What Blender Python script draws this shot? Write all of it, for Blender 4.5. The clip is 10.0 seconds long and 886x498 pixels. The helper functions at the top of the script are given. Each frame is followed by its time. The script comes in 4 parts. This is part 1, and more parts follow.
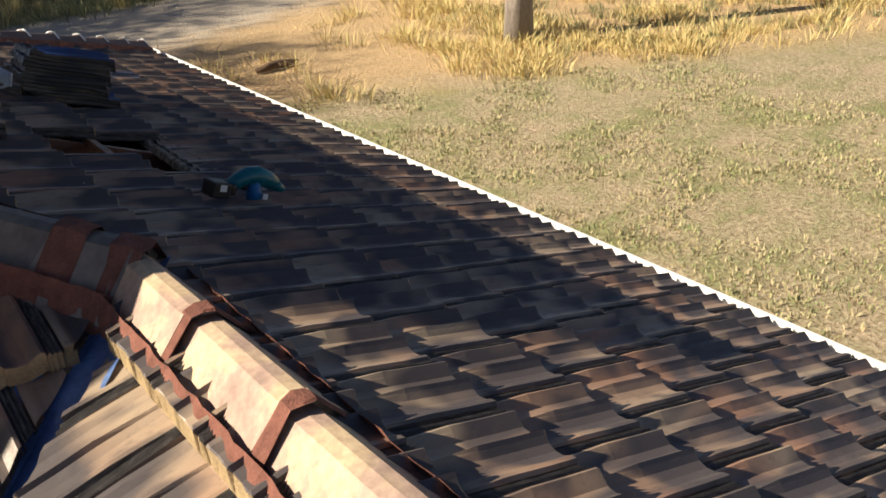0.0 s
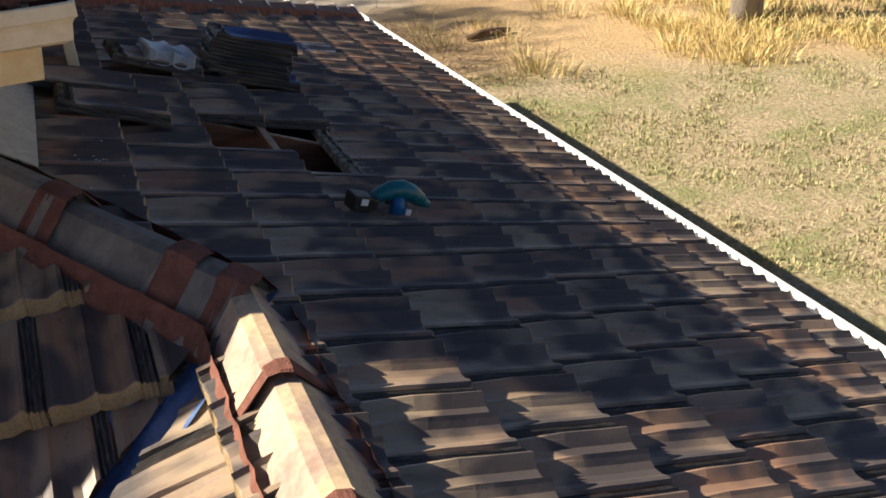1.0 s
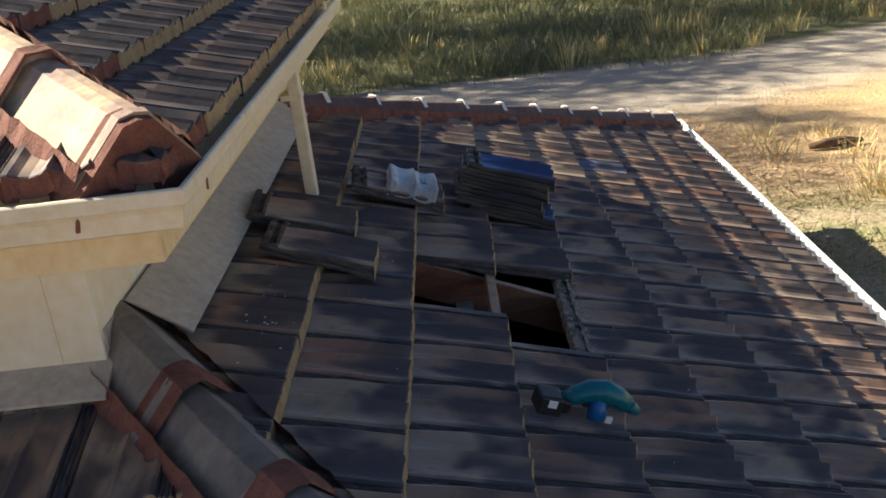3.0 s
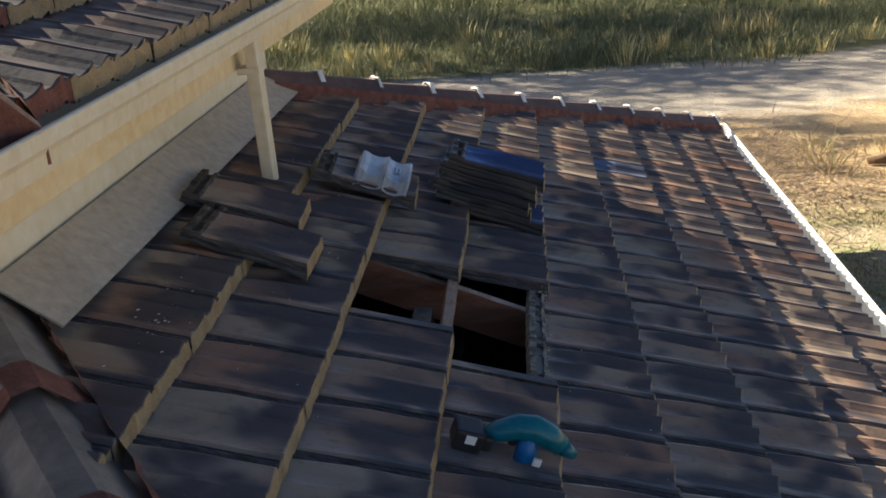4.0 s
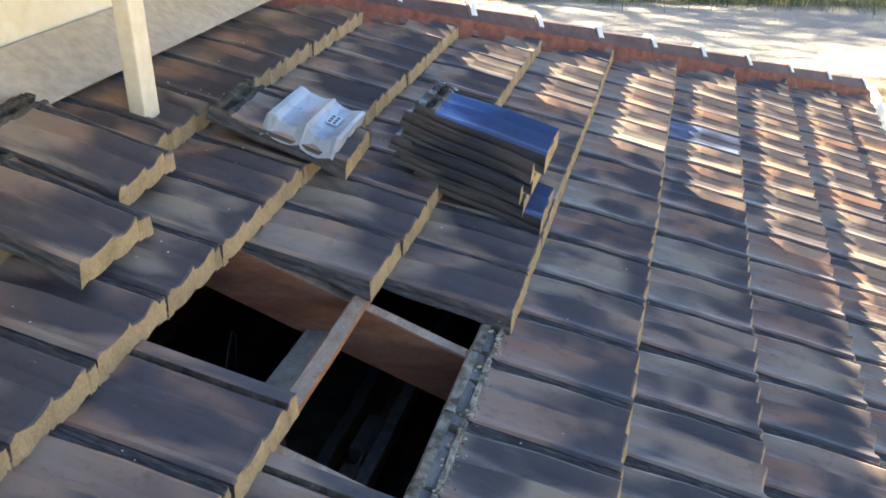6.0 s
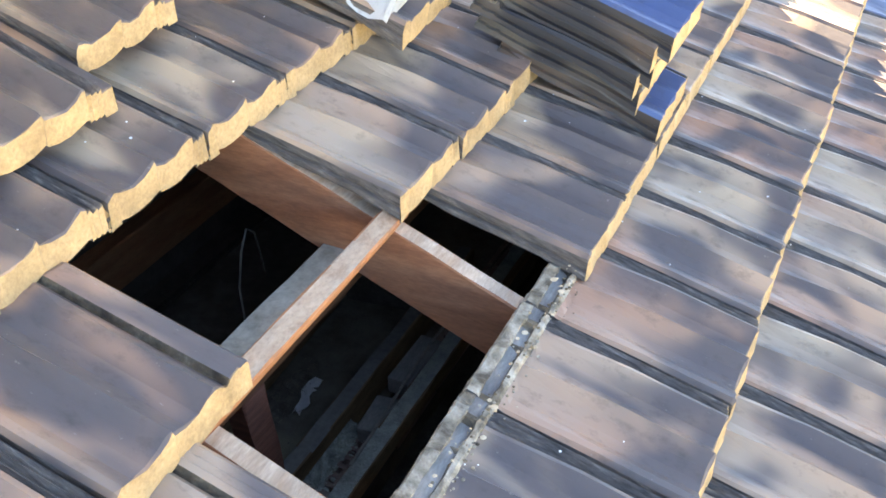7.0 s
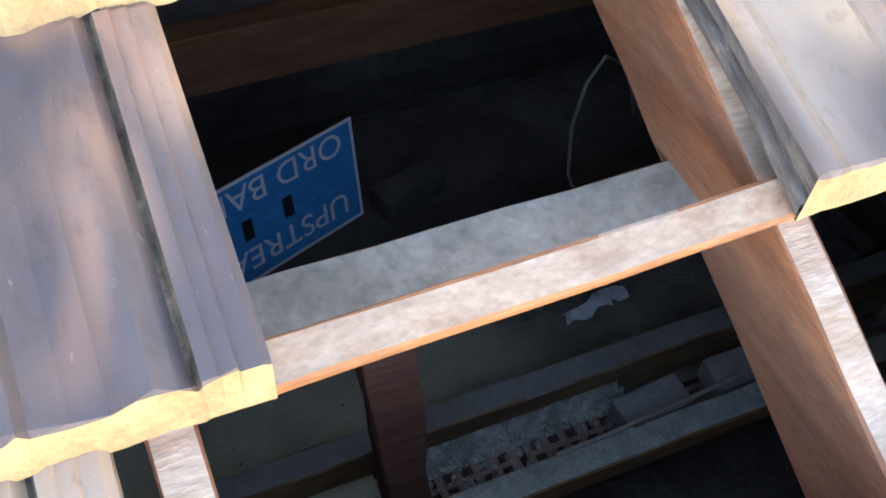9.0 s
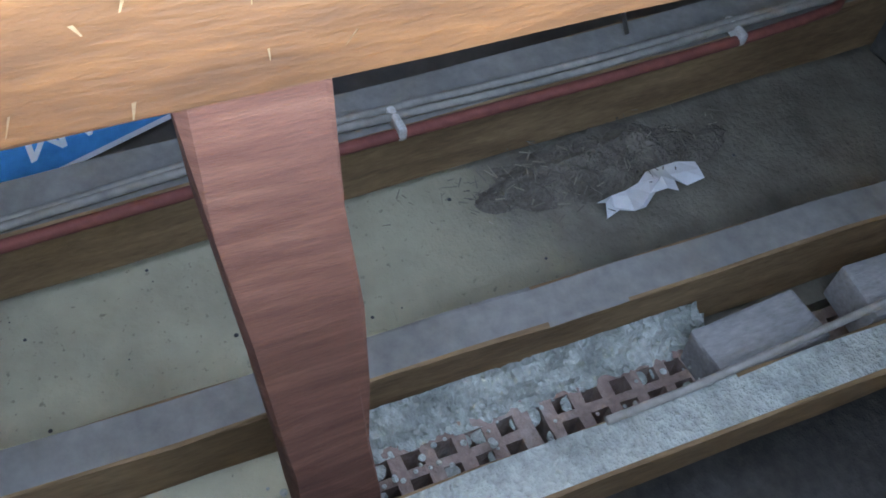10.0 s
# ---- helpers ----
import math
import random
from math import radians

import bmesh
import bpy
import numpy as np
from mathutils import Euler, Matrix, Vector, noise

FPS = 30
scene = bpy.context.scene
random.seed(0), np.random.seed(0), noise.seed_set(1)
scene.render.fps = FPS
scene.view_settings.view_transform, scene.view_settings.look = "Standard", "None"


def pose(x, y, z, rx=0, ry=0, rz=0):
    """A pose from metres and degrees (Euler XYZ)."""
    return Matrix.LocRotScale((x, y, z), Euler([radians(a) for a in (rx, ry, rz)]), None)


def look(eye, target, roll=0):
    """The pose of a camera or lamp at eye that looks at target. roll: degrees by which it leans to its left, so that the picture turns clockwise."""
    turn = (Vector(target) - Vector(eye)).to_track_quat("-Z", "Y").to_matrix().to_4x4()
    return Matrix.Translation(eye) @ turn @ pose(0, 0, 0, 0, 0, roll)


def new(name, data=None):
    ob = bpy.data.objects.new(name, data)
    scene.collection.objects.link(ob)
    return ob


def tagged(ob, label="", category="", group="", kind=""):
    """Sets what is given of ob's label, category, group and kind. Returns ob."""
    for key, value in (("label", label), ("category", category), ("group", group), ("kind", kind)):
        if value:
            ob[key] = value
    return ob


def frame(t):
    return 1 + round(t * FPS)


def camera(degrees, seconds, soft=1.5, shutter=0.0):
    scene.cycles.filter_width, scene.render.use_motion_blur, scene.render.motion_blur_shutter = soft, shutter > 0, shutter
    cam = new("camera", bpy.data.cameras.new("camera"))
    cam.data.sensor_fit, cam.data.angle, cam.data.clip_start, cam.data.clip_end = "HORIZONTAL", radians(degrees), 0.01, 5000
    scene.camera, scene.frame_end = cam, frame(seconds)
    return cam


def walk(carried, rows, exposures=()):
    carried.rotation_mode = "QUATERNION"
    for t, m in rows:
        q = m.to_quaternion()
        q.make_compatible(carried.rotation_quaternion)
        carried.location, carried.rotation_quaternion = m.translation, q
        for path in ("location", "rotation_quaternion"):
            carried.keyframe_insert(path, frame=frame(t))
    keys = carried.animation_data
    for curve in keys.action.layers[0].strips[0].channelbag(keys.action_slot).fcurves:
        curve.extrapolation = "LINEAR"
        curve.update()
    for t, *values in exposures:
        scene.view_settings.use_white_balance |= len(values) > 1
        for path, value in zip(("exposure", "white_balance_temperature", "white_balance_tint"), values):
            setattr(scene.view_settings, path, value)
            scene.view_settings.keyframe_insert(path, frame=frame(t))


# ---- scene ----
# ---- camera: rows are given in the plane of the lower roof (down the slope, along the eave, out of the slope) ----
PITCH = 22.5
ROOF = pose(0, 0, 3.5, 0, PITCH, 0)
cam = camera(49.0, 10.0, soft=1.7)
PATH = [
    (0, (-1.169, -4.06, 0.769), (0.085, -2.555, 0.365), 14.4),
    (0.5, (-0.96, -3.992, 0.932), (0.128, -2.382, 0.459), 15.1),
    (1, (-0.873, -3.935, 1.046), (0.029, -2.255, 0.441), 17.4),
    (1.5, (-0.781, -3.865, 1.137), (-0.129, -2.112, 0.428), 17.5),
    (2, (-0.626, -3.615, 1.3), (-0.127, -1.812, 0.592), 16.7),
    (2.5, (-0.499, -3.482, 1.384), (-0.081, -1.652, 0.694), 16.9),
    (3, (-0.317, -3.393, 1.374), (-0.101, -1.522, 0.702), 16.9),
    (4.5, (0.278, -2.663, 1.411), (0.319, -0.811, 0.658), 20.0),
    (5, (0.421, -2.301, 1.421), (0.357, -0.467, 0.625), 19.4),
    (5.5, (0.473, -2.003, 1.376), (0.423, -0.192, 0.529), 20.4),
    (5.7, (0.528, -1.87, 1.349), (0.458, -0.077, 0.465), 21.6),
    (6.8, (0.699, -1.097, 1.191), (0.51, 0.468, -0.04), 26.6),
    (7, (0.687, -0.976, 1.179), (0.449, 0.507, -0.141), 26.2),
    (7.5, (0.652, -0.678, 1.08), (0.313, 0.593, -0.426), 30.1),
    (8, (0.62, -0.456, 1.008), (0.23, 0.641, -0.618), 34.2),
    (8.5, (0.538, -0.268, 0.892), (0.098, 0.529, -0.889), 35.3),
    (9, (0.475, -0.169, 0.741), (0.056, 0.389, -1.133), 34.7),
    (9.2, (0.475, -0.129, 0.604), (0.125, 0.358, -1.304), 35.2),
    (9.5, (0.487, -0.089, 0.341), (0.171, 0.429, -1.565), 41.8),
    (9.7, (0.491, -0.061, 0.229), (0.171, 0.474, -1.671), 42.7),
    (10, (0.481, -0.028, 0.103), (0.116, 0.577, -1.768), 41.2),
]
EXPOSURES = [(0.0, 1.0, 6600, 10), (1.0, 1.25, 6600, 10), (1.5, 1.4, 6550, 10), (3.0, 1.7, 6450, 8), (4.5, 2.1, 6300, 6), (5.0, 2.82, 6200, 4), (5.5, 3.05, 6200, 4), (6.8, 5.0, 7900, 4),
             (7.5, 5.4, 8200, 8), (8.5, 5.5, 8300, 9), (9.0, 5.65, 8250, 9), (9.5, 5.6, 8600, 8), (9.7, 6.1, 9200, 8), (10.0, 8.2, 9800, 8)]
walk(cam, [(t, ROOF @ look(eye, target, roll)) for t, eye, target, roll in PATH], EXPOSURES)

# ---- light ----
SUN = Vector((-1.33, 0.634, 1.0)).normalized()
world = bpy.data.worlds.new("world")
scene.world = world
world.use_nodes = True
wn = world.node_tree.nodes
sky = wn.new("ShaderNodeTexSky")
sky.sky_type = "NISHITA"
sky.sun_disc = False
sky.air_density, sky.dust_density = 0.42, 0.45
sky.sun_elevation = math.asin(SUN.z)
sky.sun_rotation = math.atan2(SUN.x, SUN.y)
wn["Background"].inputs["Strength"].default_value = 0.05
world.node_tree.links.new(sky.outputs[0], wn["Background"].inputs["Color"])
sun_data = bpy.data.lights.new("sun", "SUN")
sun_data.energy, sun_data.angle, sun_data.color = 5.0, radians(0.6), (1.0, 0.88, 0.70)
sun = new("sun", sun_data)
sun.matrix_world = look(SUN * 60, (0, 0, 0))

# ---- materials ----


def nodes_of(name, rough=0.7, spec=0.4, metal=0.0):
    m = bpy.data.materials.new(name)
    m.use_nodes = True
    nt = m.node_tree
    b = nt.nodes["Principled BSDF"]
    b.inputs["Roughness"].default_value = rough
    b.inputs["Metallic"].default_value = metal
    b.inputs["Specular IOR Level"].default_value = spec
    return m, nt, b


def noise_node(nt, vec, scale, detail=5.0, rough=0.55, distort=0.0):
    n = nt.nodes.new("ShaderNodeTexNoise")
    n.inputs["Scale"].default_value = scale
    n.inputs["Detail"].default_value = detail
    n.inputs["Roughness"].default_value = rough
    n.inputs["Distortion"].default_value = distort
    if vec is not None:
        nt.links.new(vec, n.inputs["Vector"])
    return n.outputs["Fac"]


def ramp(nt, fac, stops, smooth=False):
    r = nt.nodes.new("ShaderNodeValToRGB")
    r.color_ramp.interpolation = "EASE" if smooth else "LINEAR"
    while len(r.color_ramp.elements) < len(stops):
        r.color_ramp.elements.new(0.5)
    for e, (p, c) in zip(r.color_ramp.elements, stops):
        e.position, e.color = p, (*c, 1) if len(c) == 3 else c
    nt.links.new(fac, r.inputs["Fac"])
    return r.outputs["Color"]


def blend(nt, fac, a, b, mode="MIX"):
    n = nt.nodes.new("ShaderNodeMix")
    n.data_type, n.blend_type = "RGBA", mode
    for sock, val in ((n.inputs[0], fac), (n.inputs[6], a), (n.inputs[7], b)):
        if isinstance(val, (int, float)):
            sock.default_value = val
        elif isinstance(val, tuple):
            sock.default_value = (*val, 1)
        else:
            nt.links.new(val, sock)
    return n.outputs[2]


def mathn(nt, op, a, b=0.0):
    n = nt.nodes.new("ShaderNodeMath")
    n.operation = op
    for sock, val in ((n.inputs[0], a), (n.inputs[1], b)):
        if isinstance(val, (int, float)):
            sock.default_value = val
        else:
            nt.links.new(val, sock)
    return n.outputs[0]


def bump(nt, b, height, strength=0.3, dist=0.01):
    n = nt.nodes.new("ShaderNodeBump")
    n.inputs["Strength"].default_value = strength
    n.inputs["Distance"].default_value = dist
    nt.links.new(height, n.inputs["Height"])
    nt.links.new(n.outputs[0], b.inputs["Normal"])


def obj_coords(nt, spread=True, scale=(1, 1, 1), shift=(0, 0, 0)):
    """Object coordinates, shifted for each object by its random number."""
    tc = nt.nodes.new("ShaderNodeTexCoord")
    mp = nt.nodes.new("ShaderNodeMapping")
    mp.inputs["Scale"].default_value = scale
    mp.inputs["Location"].default_value = shift
    nt.links.new(tc.outputs["Object"], mp.inputs["Vector"])
    if not spread:
        return mp.outputs[0]
    oi = nt.nodes.new("ShaderNodeObjectInfo")
    add = nt.nodes.new("ShaderNodeVectorMath")
    add.operation = "ADD"
    nt.links.new(mp.outputs[0], add.inputs[0])
    nt.links.new(mathn(nt, "MULTIPLY", oi.outputs["Random"], 57.0), add.inputs[1])
    return add.outputs[0]


def mat_tile(name, dark, tan, red):
    """Weathered, once glazed concrete tile: dark body, paler patches towards the head, grime specks."""
    m, nt, b = nodes_of(name, 0.5, 0.45)
    v = obj_coords(nt, True, (1.0, 1.7, 1.0))
    blot = noise_node(nt, v, 4.2, 1.5, 0.45, 0.5)
    soft = noise_node(nt, v, 1.7, 1.0, 0.4)
    fine = noise_node(nt, v, 60.0, 4.0, 0.6)
    grime = noise_node(nt, v, 22.0, 6.0, 0.65)
    tc = nt.nodes.new("ShaderNodeTexCoord")
    xyz = nt.nodes.new("ShaderNodeSeparateXYZ")
    nt.links.new(tc.outputs["Object"], xyz.inputs[0])
    headward = mathn(nt, "MULTIPLY", mathn(nt, "ADD", xyz.outputs[0], 0.19), -0.75)
    tint = blend(nt, ramp(nt, soft, [(0.35, (0, 0, 0)), (0.65, (1, 1, 1))]), tan, red)
    c = blend(nt, ramp(nt, mathn(nt, "ADD", blot, headward), [(0.38, (0, 0, 0)), (0.62, (1, 1, 1))], True), dark, tint)
    c = blend(nt, ramp(nt, grime, [(0.55, (0, 0, 0)), (0.78, (0.5, 0.5, 0.5))]), c, (0.035, 0.032, 0.03))
    c = blend(nt, ramp(nt, fine, [(0.68, (0, 0, 0)), (0.76, (0.3, 0.3, 0.3))]), c, (0.42, 0.4, 0.36))
    nt.links.new(c, b.inputs["Base Color"])
    gloss = ramp(nt, mathn(nt, "ADD", blot, headward), [(0.38, (0.44, 0.44, 0.44)), (0.66, (0.29, 0.29, 0.29))])
    nt.links.new(blend(nt, ramp(nt, grime, [(0.4, (0, 0, 0)), (0.7, (0.6, 0.6, 0.6))]), gloss, (0.75, 0.75, 0.75)), b.inputs["Roughness"])
    bump(nt, b, fine, 0.15, 0.004)
    return m


def mat_plain(name, stops, scale=8.0, rough=0.7, bumps=0.3, dist=0.006, spec=0.4, spread=True, stretch=(1, 1, 1), metal=0.0, speck=None):
    """Base colour from noise through stops, a second fine grain and a bump."""
    m, nt, b = nodes_of(name, rough, spec, metal)
    v = obj_coords(nt, spread, stretch)
    c = ramp(nt, noise_node(nt, v, scale, 6.0, 0.6, 0.3), stops)
    fine = noise_node(nt, v, scale * 9, 4.0, 0.6)
    c = blend(nt, 0.35, c, ramp(nt, fine, [(0.3, (0.25, 0.25, 0.25)), (0.7, (0.75, 0.75, 0.75))]), "OVERLAY")
    if speck:
        c = blend(nt, ramp(nt, noise_node(nt, v, scale * 3.5, 5.0, 0.7), [(0.6, (0, 0, 0)), (0.68, (1, 1, 1))]), c, speck)
    nt.links.new(c, b.inputs["Base Color"])
    bump(nt, b, fine, bumps, dist)
    return m


TILE = mat_tile("weathered roof tile", (0.082, 0.069, 0.070), (0.35, 0.275, 0.20), (0.31, 0.178, 0.118))
TILE_UPPER = mat_tile("darker tile of the upper roof", (0.035, 0.032, 0.038), (0.13, 0.112, 0.10), (0.125, 0.082, 0.064))
# roof tile darkened: the shade on the stack is put into its colour
TILE_STACK_SHADE = mat_tile("stacked tile with shade in its colour", (0.018, 0.018, 0.022), (0.075, 0.068, 0.06), (0.06, 0.045, 0.038))
TILE_BLUE = mat_tile("blue roof tile", (0.035, 0.06, 0.15), (0.09, 0.18, 0.42), (0.05, 0.11, 0.28))
TILE_PALE = mat_tile("pale grey tile", (0.35, 0.38, 0.42), (0.55, 0.58, 0.62), (0.5, 0.53, 0.58))
NOSE = mat_plain("bare ochre tile edge", [(0.3, (0.25, 0.18, 0.097)), (0.7, (0.40, 0.295, 0.162))], 14, 0.85, 0.5)
HEAD = mat_plain("weathered grey tile head", [(0.35, (0.085, 0.068, 0.048)), (0.5, (0.23, 0.20, 0.155)), (0.68, (0.42, 0.385, 0.32))], 21, 0.9, 0.4, 0.006)
# dirt and the shadow between the ribs, both put into one dark colour
LAP = mat_plain("side lap with dirt and rib shadow in its colour", [(0.35, (0.045, 0.040, 0.040)), (0.6, (0.12, 0.108, 0.102)), (0.75, (0.25, 0.23, 0.21))], 18, 0.75, 0.5, 0.006, stretch=(1, 6, 6))
GRIME = mat_plain("brown dirt in the tile head", [(0.35, (0.035, 0.028, 0.022)), (0.6, (0.13, 0.105, 0.075)), (0.75, (0.30, 0.26, 0.20))], 20, 0.95, 0.6, 0.008)
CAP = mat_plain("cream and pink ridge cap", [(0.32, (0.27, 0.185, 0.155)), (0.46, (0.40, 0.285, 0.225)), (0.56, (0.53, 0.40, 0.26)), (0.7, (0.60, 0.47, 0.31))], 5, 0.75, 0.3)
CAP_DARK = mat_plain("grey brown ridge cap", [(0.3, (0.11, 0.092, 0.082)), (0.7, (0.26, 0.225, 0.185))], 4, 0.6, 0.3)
MORTAR = mat_plain("terracotta pointing", [(0.3, (0.13, 0.05, 0.036)), (0.7, (0.24, 0.098, 0.07))], 20, 0.9, 0.6)
WHITE = mat_plain("white gutter paint", [(0.3, (0.78, 0.77, 0.74)), (0.7, (0.86, 0.85, 0.83))], 3, 0.45, 0.05)
CREAM = mat_plain("cream gutter paint", [(0.3, (0.70, 0.60, 0.42)), (0.7, (0.80, 0.70, 0.52))], 3, 0.5, 0.05, spread=False)
FASCIA = mat_plain("yellowed cream fascia", [(0.3, (0.72, 0.55, 0.30)), (0.7, (0.82, 0.67, 0.42))], 2.5, 0.6, 0.08, spread=False)
WALL = mat_plain("cream wall paint", [(0.3, (0.74, 0.65, 0.46)), (0.7, (0.82, 0.74, 0.57))], 2.0, 0.7, 0.1, spread=False)
LEAD = mat_plain("dull grey flashing", [(0.3, (0.44, 0.385, 0.30)), (0.7, (0.55, 0.49, 0.39))], 3, 0.55, 0.05, spread=False)
VALLEY = mat_plain("blue steel valley", [(0.3, (0.07, 0.12, 0.30)), (0.7, (0.16, 0.26, 0.5))], 8, 0.35, 0.1, metal=0.3)
RED_WOOD = mat_plain("red stained rafter", [(0.3, (0.17, 0.066, 0.033)), (0.7, (0.31, 0.135, 0.07))], 5, 0.7, 0.3, stretch=(1, 5, 5))
PALE_WOOD = mat_plain("bare pine batten", [(0.3, (0.30, 0.19, 0.12)), (0.5, (0.40, 0.30, 0.22)), (0.7, (0.52, 0.42, 0.33))], 5, 0.75, 0.35, stretch=(5, 1, 5))
ORANGE_WOOD = mat_plain("orange hardwood", [(0.3, (0.060, 0.021, 0.006)), (0.7, (0.145, 0.054, 0.016))], 6, 0.7, 0.25, stretch=(5, 1, 5))
GREY_WOOD = mat_plain("dusty grey timber", [(0.3, (0.13, 0.12, 0.115)), (0.7, (0.25, 0.24, 0.225))], 8, 0.9, 0.4, stretch=(3, 1, 3))
STUD = mat_plain("rough sawn red stud", [(0.3, (0.085, 0.028, 0.016)), (0.5, (0.125, 0.044, 0.026)), (0.7, (0.18, 0.075, 0.045))], 5, 0.85, 0.45, stretch=(2, 2, 18))
BEIGE_DUST = mat_plain("beige stained timber top", [(0.3, (0.17, 0.145, 0.115)), (0.5, (0.27, 0.24, 0.195)), (0.7, (0.33, 0.30, 0.25))], 9, 0.9, 0.2, spec=0.15, speck=None)
BATTEN_SIDE = mat_plain("orange sawn batten edge", [(0.3, (0.24, 0.098, 0.045)), (0.7, (0.37, 0.175, 0.085))], 5, 0.75, 0.3, stretch=(5, 1, 5))
BATTEN_TOP = mat_plain("bleached batten face", [(0.3, (0.13, 0.085, 0.06)), (0.4, (0.27, 0.185, 0.13)), (0.52, (0.33, 0.25, 0.185)), (0.72, (0.40, 0.325, 0.25))], 9, 0.8, 0.2, stretch=(2, 1, 2), speck=None)
DUSTY_TOP = mat_plain("thick grey dust on timber", [(0.3, (0.115, 0.108, 0.098)), (0.7, (0.17, 0.16, 0.147))], 7, 0.95, 0.15, speck=None)
BROWN_WOOD = mat_plain("brown joist", [(0.3, (0.11, 0.065, 0.035)), (0.7, (0.24, 0.15, 0.08))], 6, 0.8, 0.3, spec=0.15, stretch=(5, 1, 5))


def mat_lining():
    m, nt, b = nodes_of("dust covered ceiling lining", 0.95, 0.15)
    v = obj_coords(nt, False)
    big, mid, fine = noise_node(nt, v, 4.0, 5.0, 0.6), noise_node(nt, v, 16.0, 6.0, 0.65), noise_node(nt, v, 120.0, 4.0, 0.6)
    base = ramp(nt, big, [(0.35, (0.22, 0.195, 0.14)), (0.65, (0.40, 0.36, 0.25))])
    dust = ramp(nt, mid, [(0.3, (0.065, 0.055, 0.045)), (0.7, (0.15, 0.13, 0.105))])
    xyz = nt.nodes.new("ShaderNodeSeparateXYZ")
    nt.links.new(v, xyz.inputs[0])
    edge = mathn(nt, "ADD", mathn(nt, "ADD", xyz.outputs[1], mathn(nt, "MULTIPLY", big, 0.35)), mathn(nt, "MULTIPLY", mid, 0.2))
    c = blend(nt, ramp(nt, edge, [(0.54, (0, 0, 0)), (0.68, (0.9, 0.9, 0.9))]), base, dust)
    c = blend(nt, ramp(nt, fine, [(0.62, (0, 0, 0)), (0.7, (0.5, 0.5, 0.5))]), c, (0.05, 0.045, 0.04))
    nt.links.new(c, b.inputs["Base Color"])
    bump(nt, b, mathn(nt, "ADD", fine, mid), 0.5, 0.006)
    return m


PLASTER = mat_lining()
INNER_DARK = mat_plain("dark grey-brown inner surface", [(0.3, (0.062, 0.054, 0.048)), (0.55, (0.105, 0.092, 0.082)), (0.7, (0.17, 0.152, 0.135))], 3, 0.95, 0.4, spec=0.04, spread=False)
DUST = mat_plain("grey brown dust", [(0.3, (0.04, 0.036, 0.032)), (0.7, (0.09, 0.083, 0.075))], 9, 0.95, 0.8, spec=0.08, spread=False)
BRICK = mat_plain("pink perforated brick", [(0.3, (0.15, 0.098, 0.082)), (0.55, (0.22, 0.155, 0.13)), (0.75, (0.27, 0.235, 0.21))], 18, 0.9, 0.6)
LIME = mat_plain("lumpy lime mortar", [(0.3, (0.20, 0.215, 0.195)), (0.7, (0.44, 0.46, 0.41))], 22, 0.95, 0.8, 0.012)
BLACK = mat_plain("black plastic", [(0.3, (0.012, 0.012, 0.014)), (0.7, (0.03, 0.03, 0.035))], 10, 0.45, 0.1)
TEAL = mat_plain("teal tool plastic", [(0.3, (0.0, 0.11, 0.15)), (0.7, (0.01, 0.17, 0.21))], 8, 0.35, 0.05)
BLUE = mat_plain("blue tool plastic", [(0.3, (0.01, 0.12, 0.32)), (0.7, (0.02, 0.17, 0.42))], 8, 0.4, 0.05)
LABEL = mat_plain("white label", [(0.3, (0.7, 0.7, 0.7)), (0.7, (0.8, 0.8, 0.8))], 8, 0.6, 0.05)
SIGN = mat_plain("bright blue sign print", [(0.3, (0.010, 0.23, 0.52)), (0.7, (0.020, 0.30, 0.62))], 5, 0.6, 0.1)
RED_PVC = mat_plain("red conduit", [(0.3, (0.11, 0.028, 0.022)), (0.7, (0.20, 0.055, 0.042))], 9, 0.8, 0.1)
GREY_PVC = mat_plain("grey cable", [(0.3, (0.13, 0.12, 0.105)), (0.7, (0.24, 0.22, 0.19))], 9, 0.85, 0.1)
BARK = mat_plain("pale gum bark", [(0.3, (0.20, 0.17, 0.14)), (0.7, (0.42, 0.37, 0.32))], 3, 0.9, 0.8, 0.03, stretch=(3, 3, 0.6))
BRICKWALL = mat_plain("brown brick house wall", [(0.3, (0.22, 0.12, 0.08)), (0.7, (0.34, 0.20, 0.13))], 5, 0.9, 0.5, spread=False)


def mat_island(name, stops, rough=0.8, trans=0.0):
    m, nt, b = nodes_of(name, rough, 0.25)
    g = nt.nodes.new("ShaderNodeNewGeometry")
    nt.links.new(ramp(nt, g.outputs["Random Per Island"], stops), b.inputs["Base Color"])
    return m


LEAF = mat_island("gum leaves", [(0.0, (0.035, 0.06, 0.02)), (1.0, (0.10, 0.13, 0.05))])
DRY = mat_island("dry straw grass", [(0.0, (0.52, 0.38, 0.16)), (0.6, (0.72, 0.58, 0.28)), (1.0, (0.42, 0.40, 0.15))])
GREEN = mat_island("tall green grass", [(0.0, (0.11, 0.13, 0.06)), (0.6, (0.20, 0.215, 0.11)), (1.0, (0.42, 0.36, 0.20))])
TWIG = mat_island("dead twigs", [(0.0, (0.16, 0.10, 0.06)), (1.0, (0.34, 0.25, 0.16))])


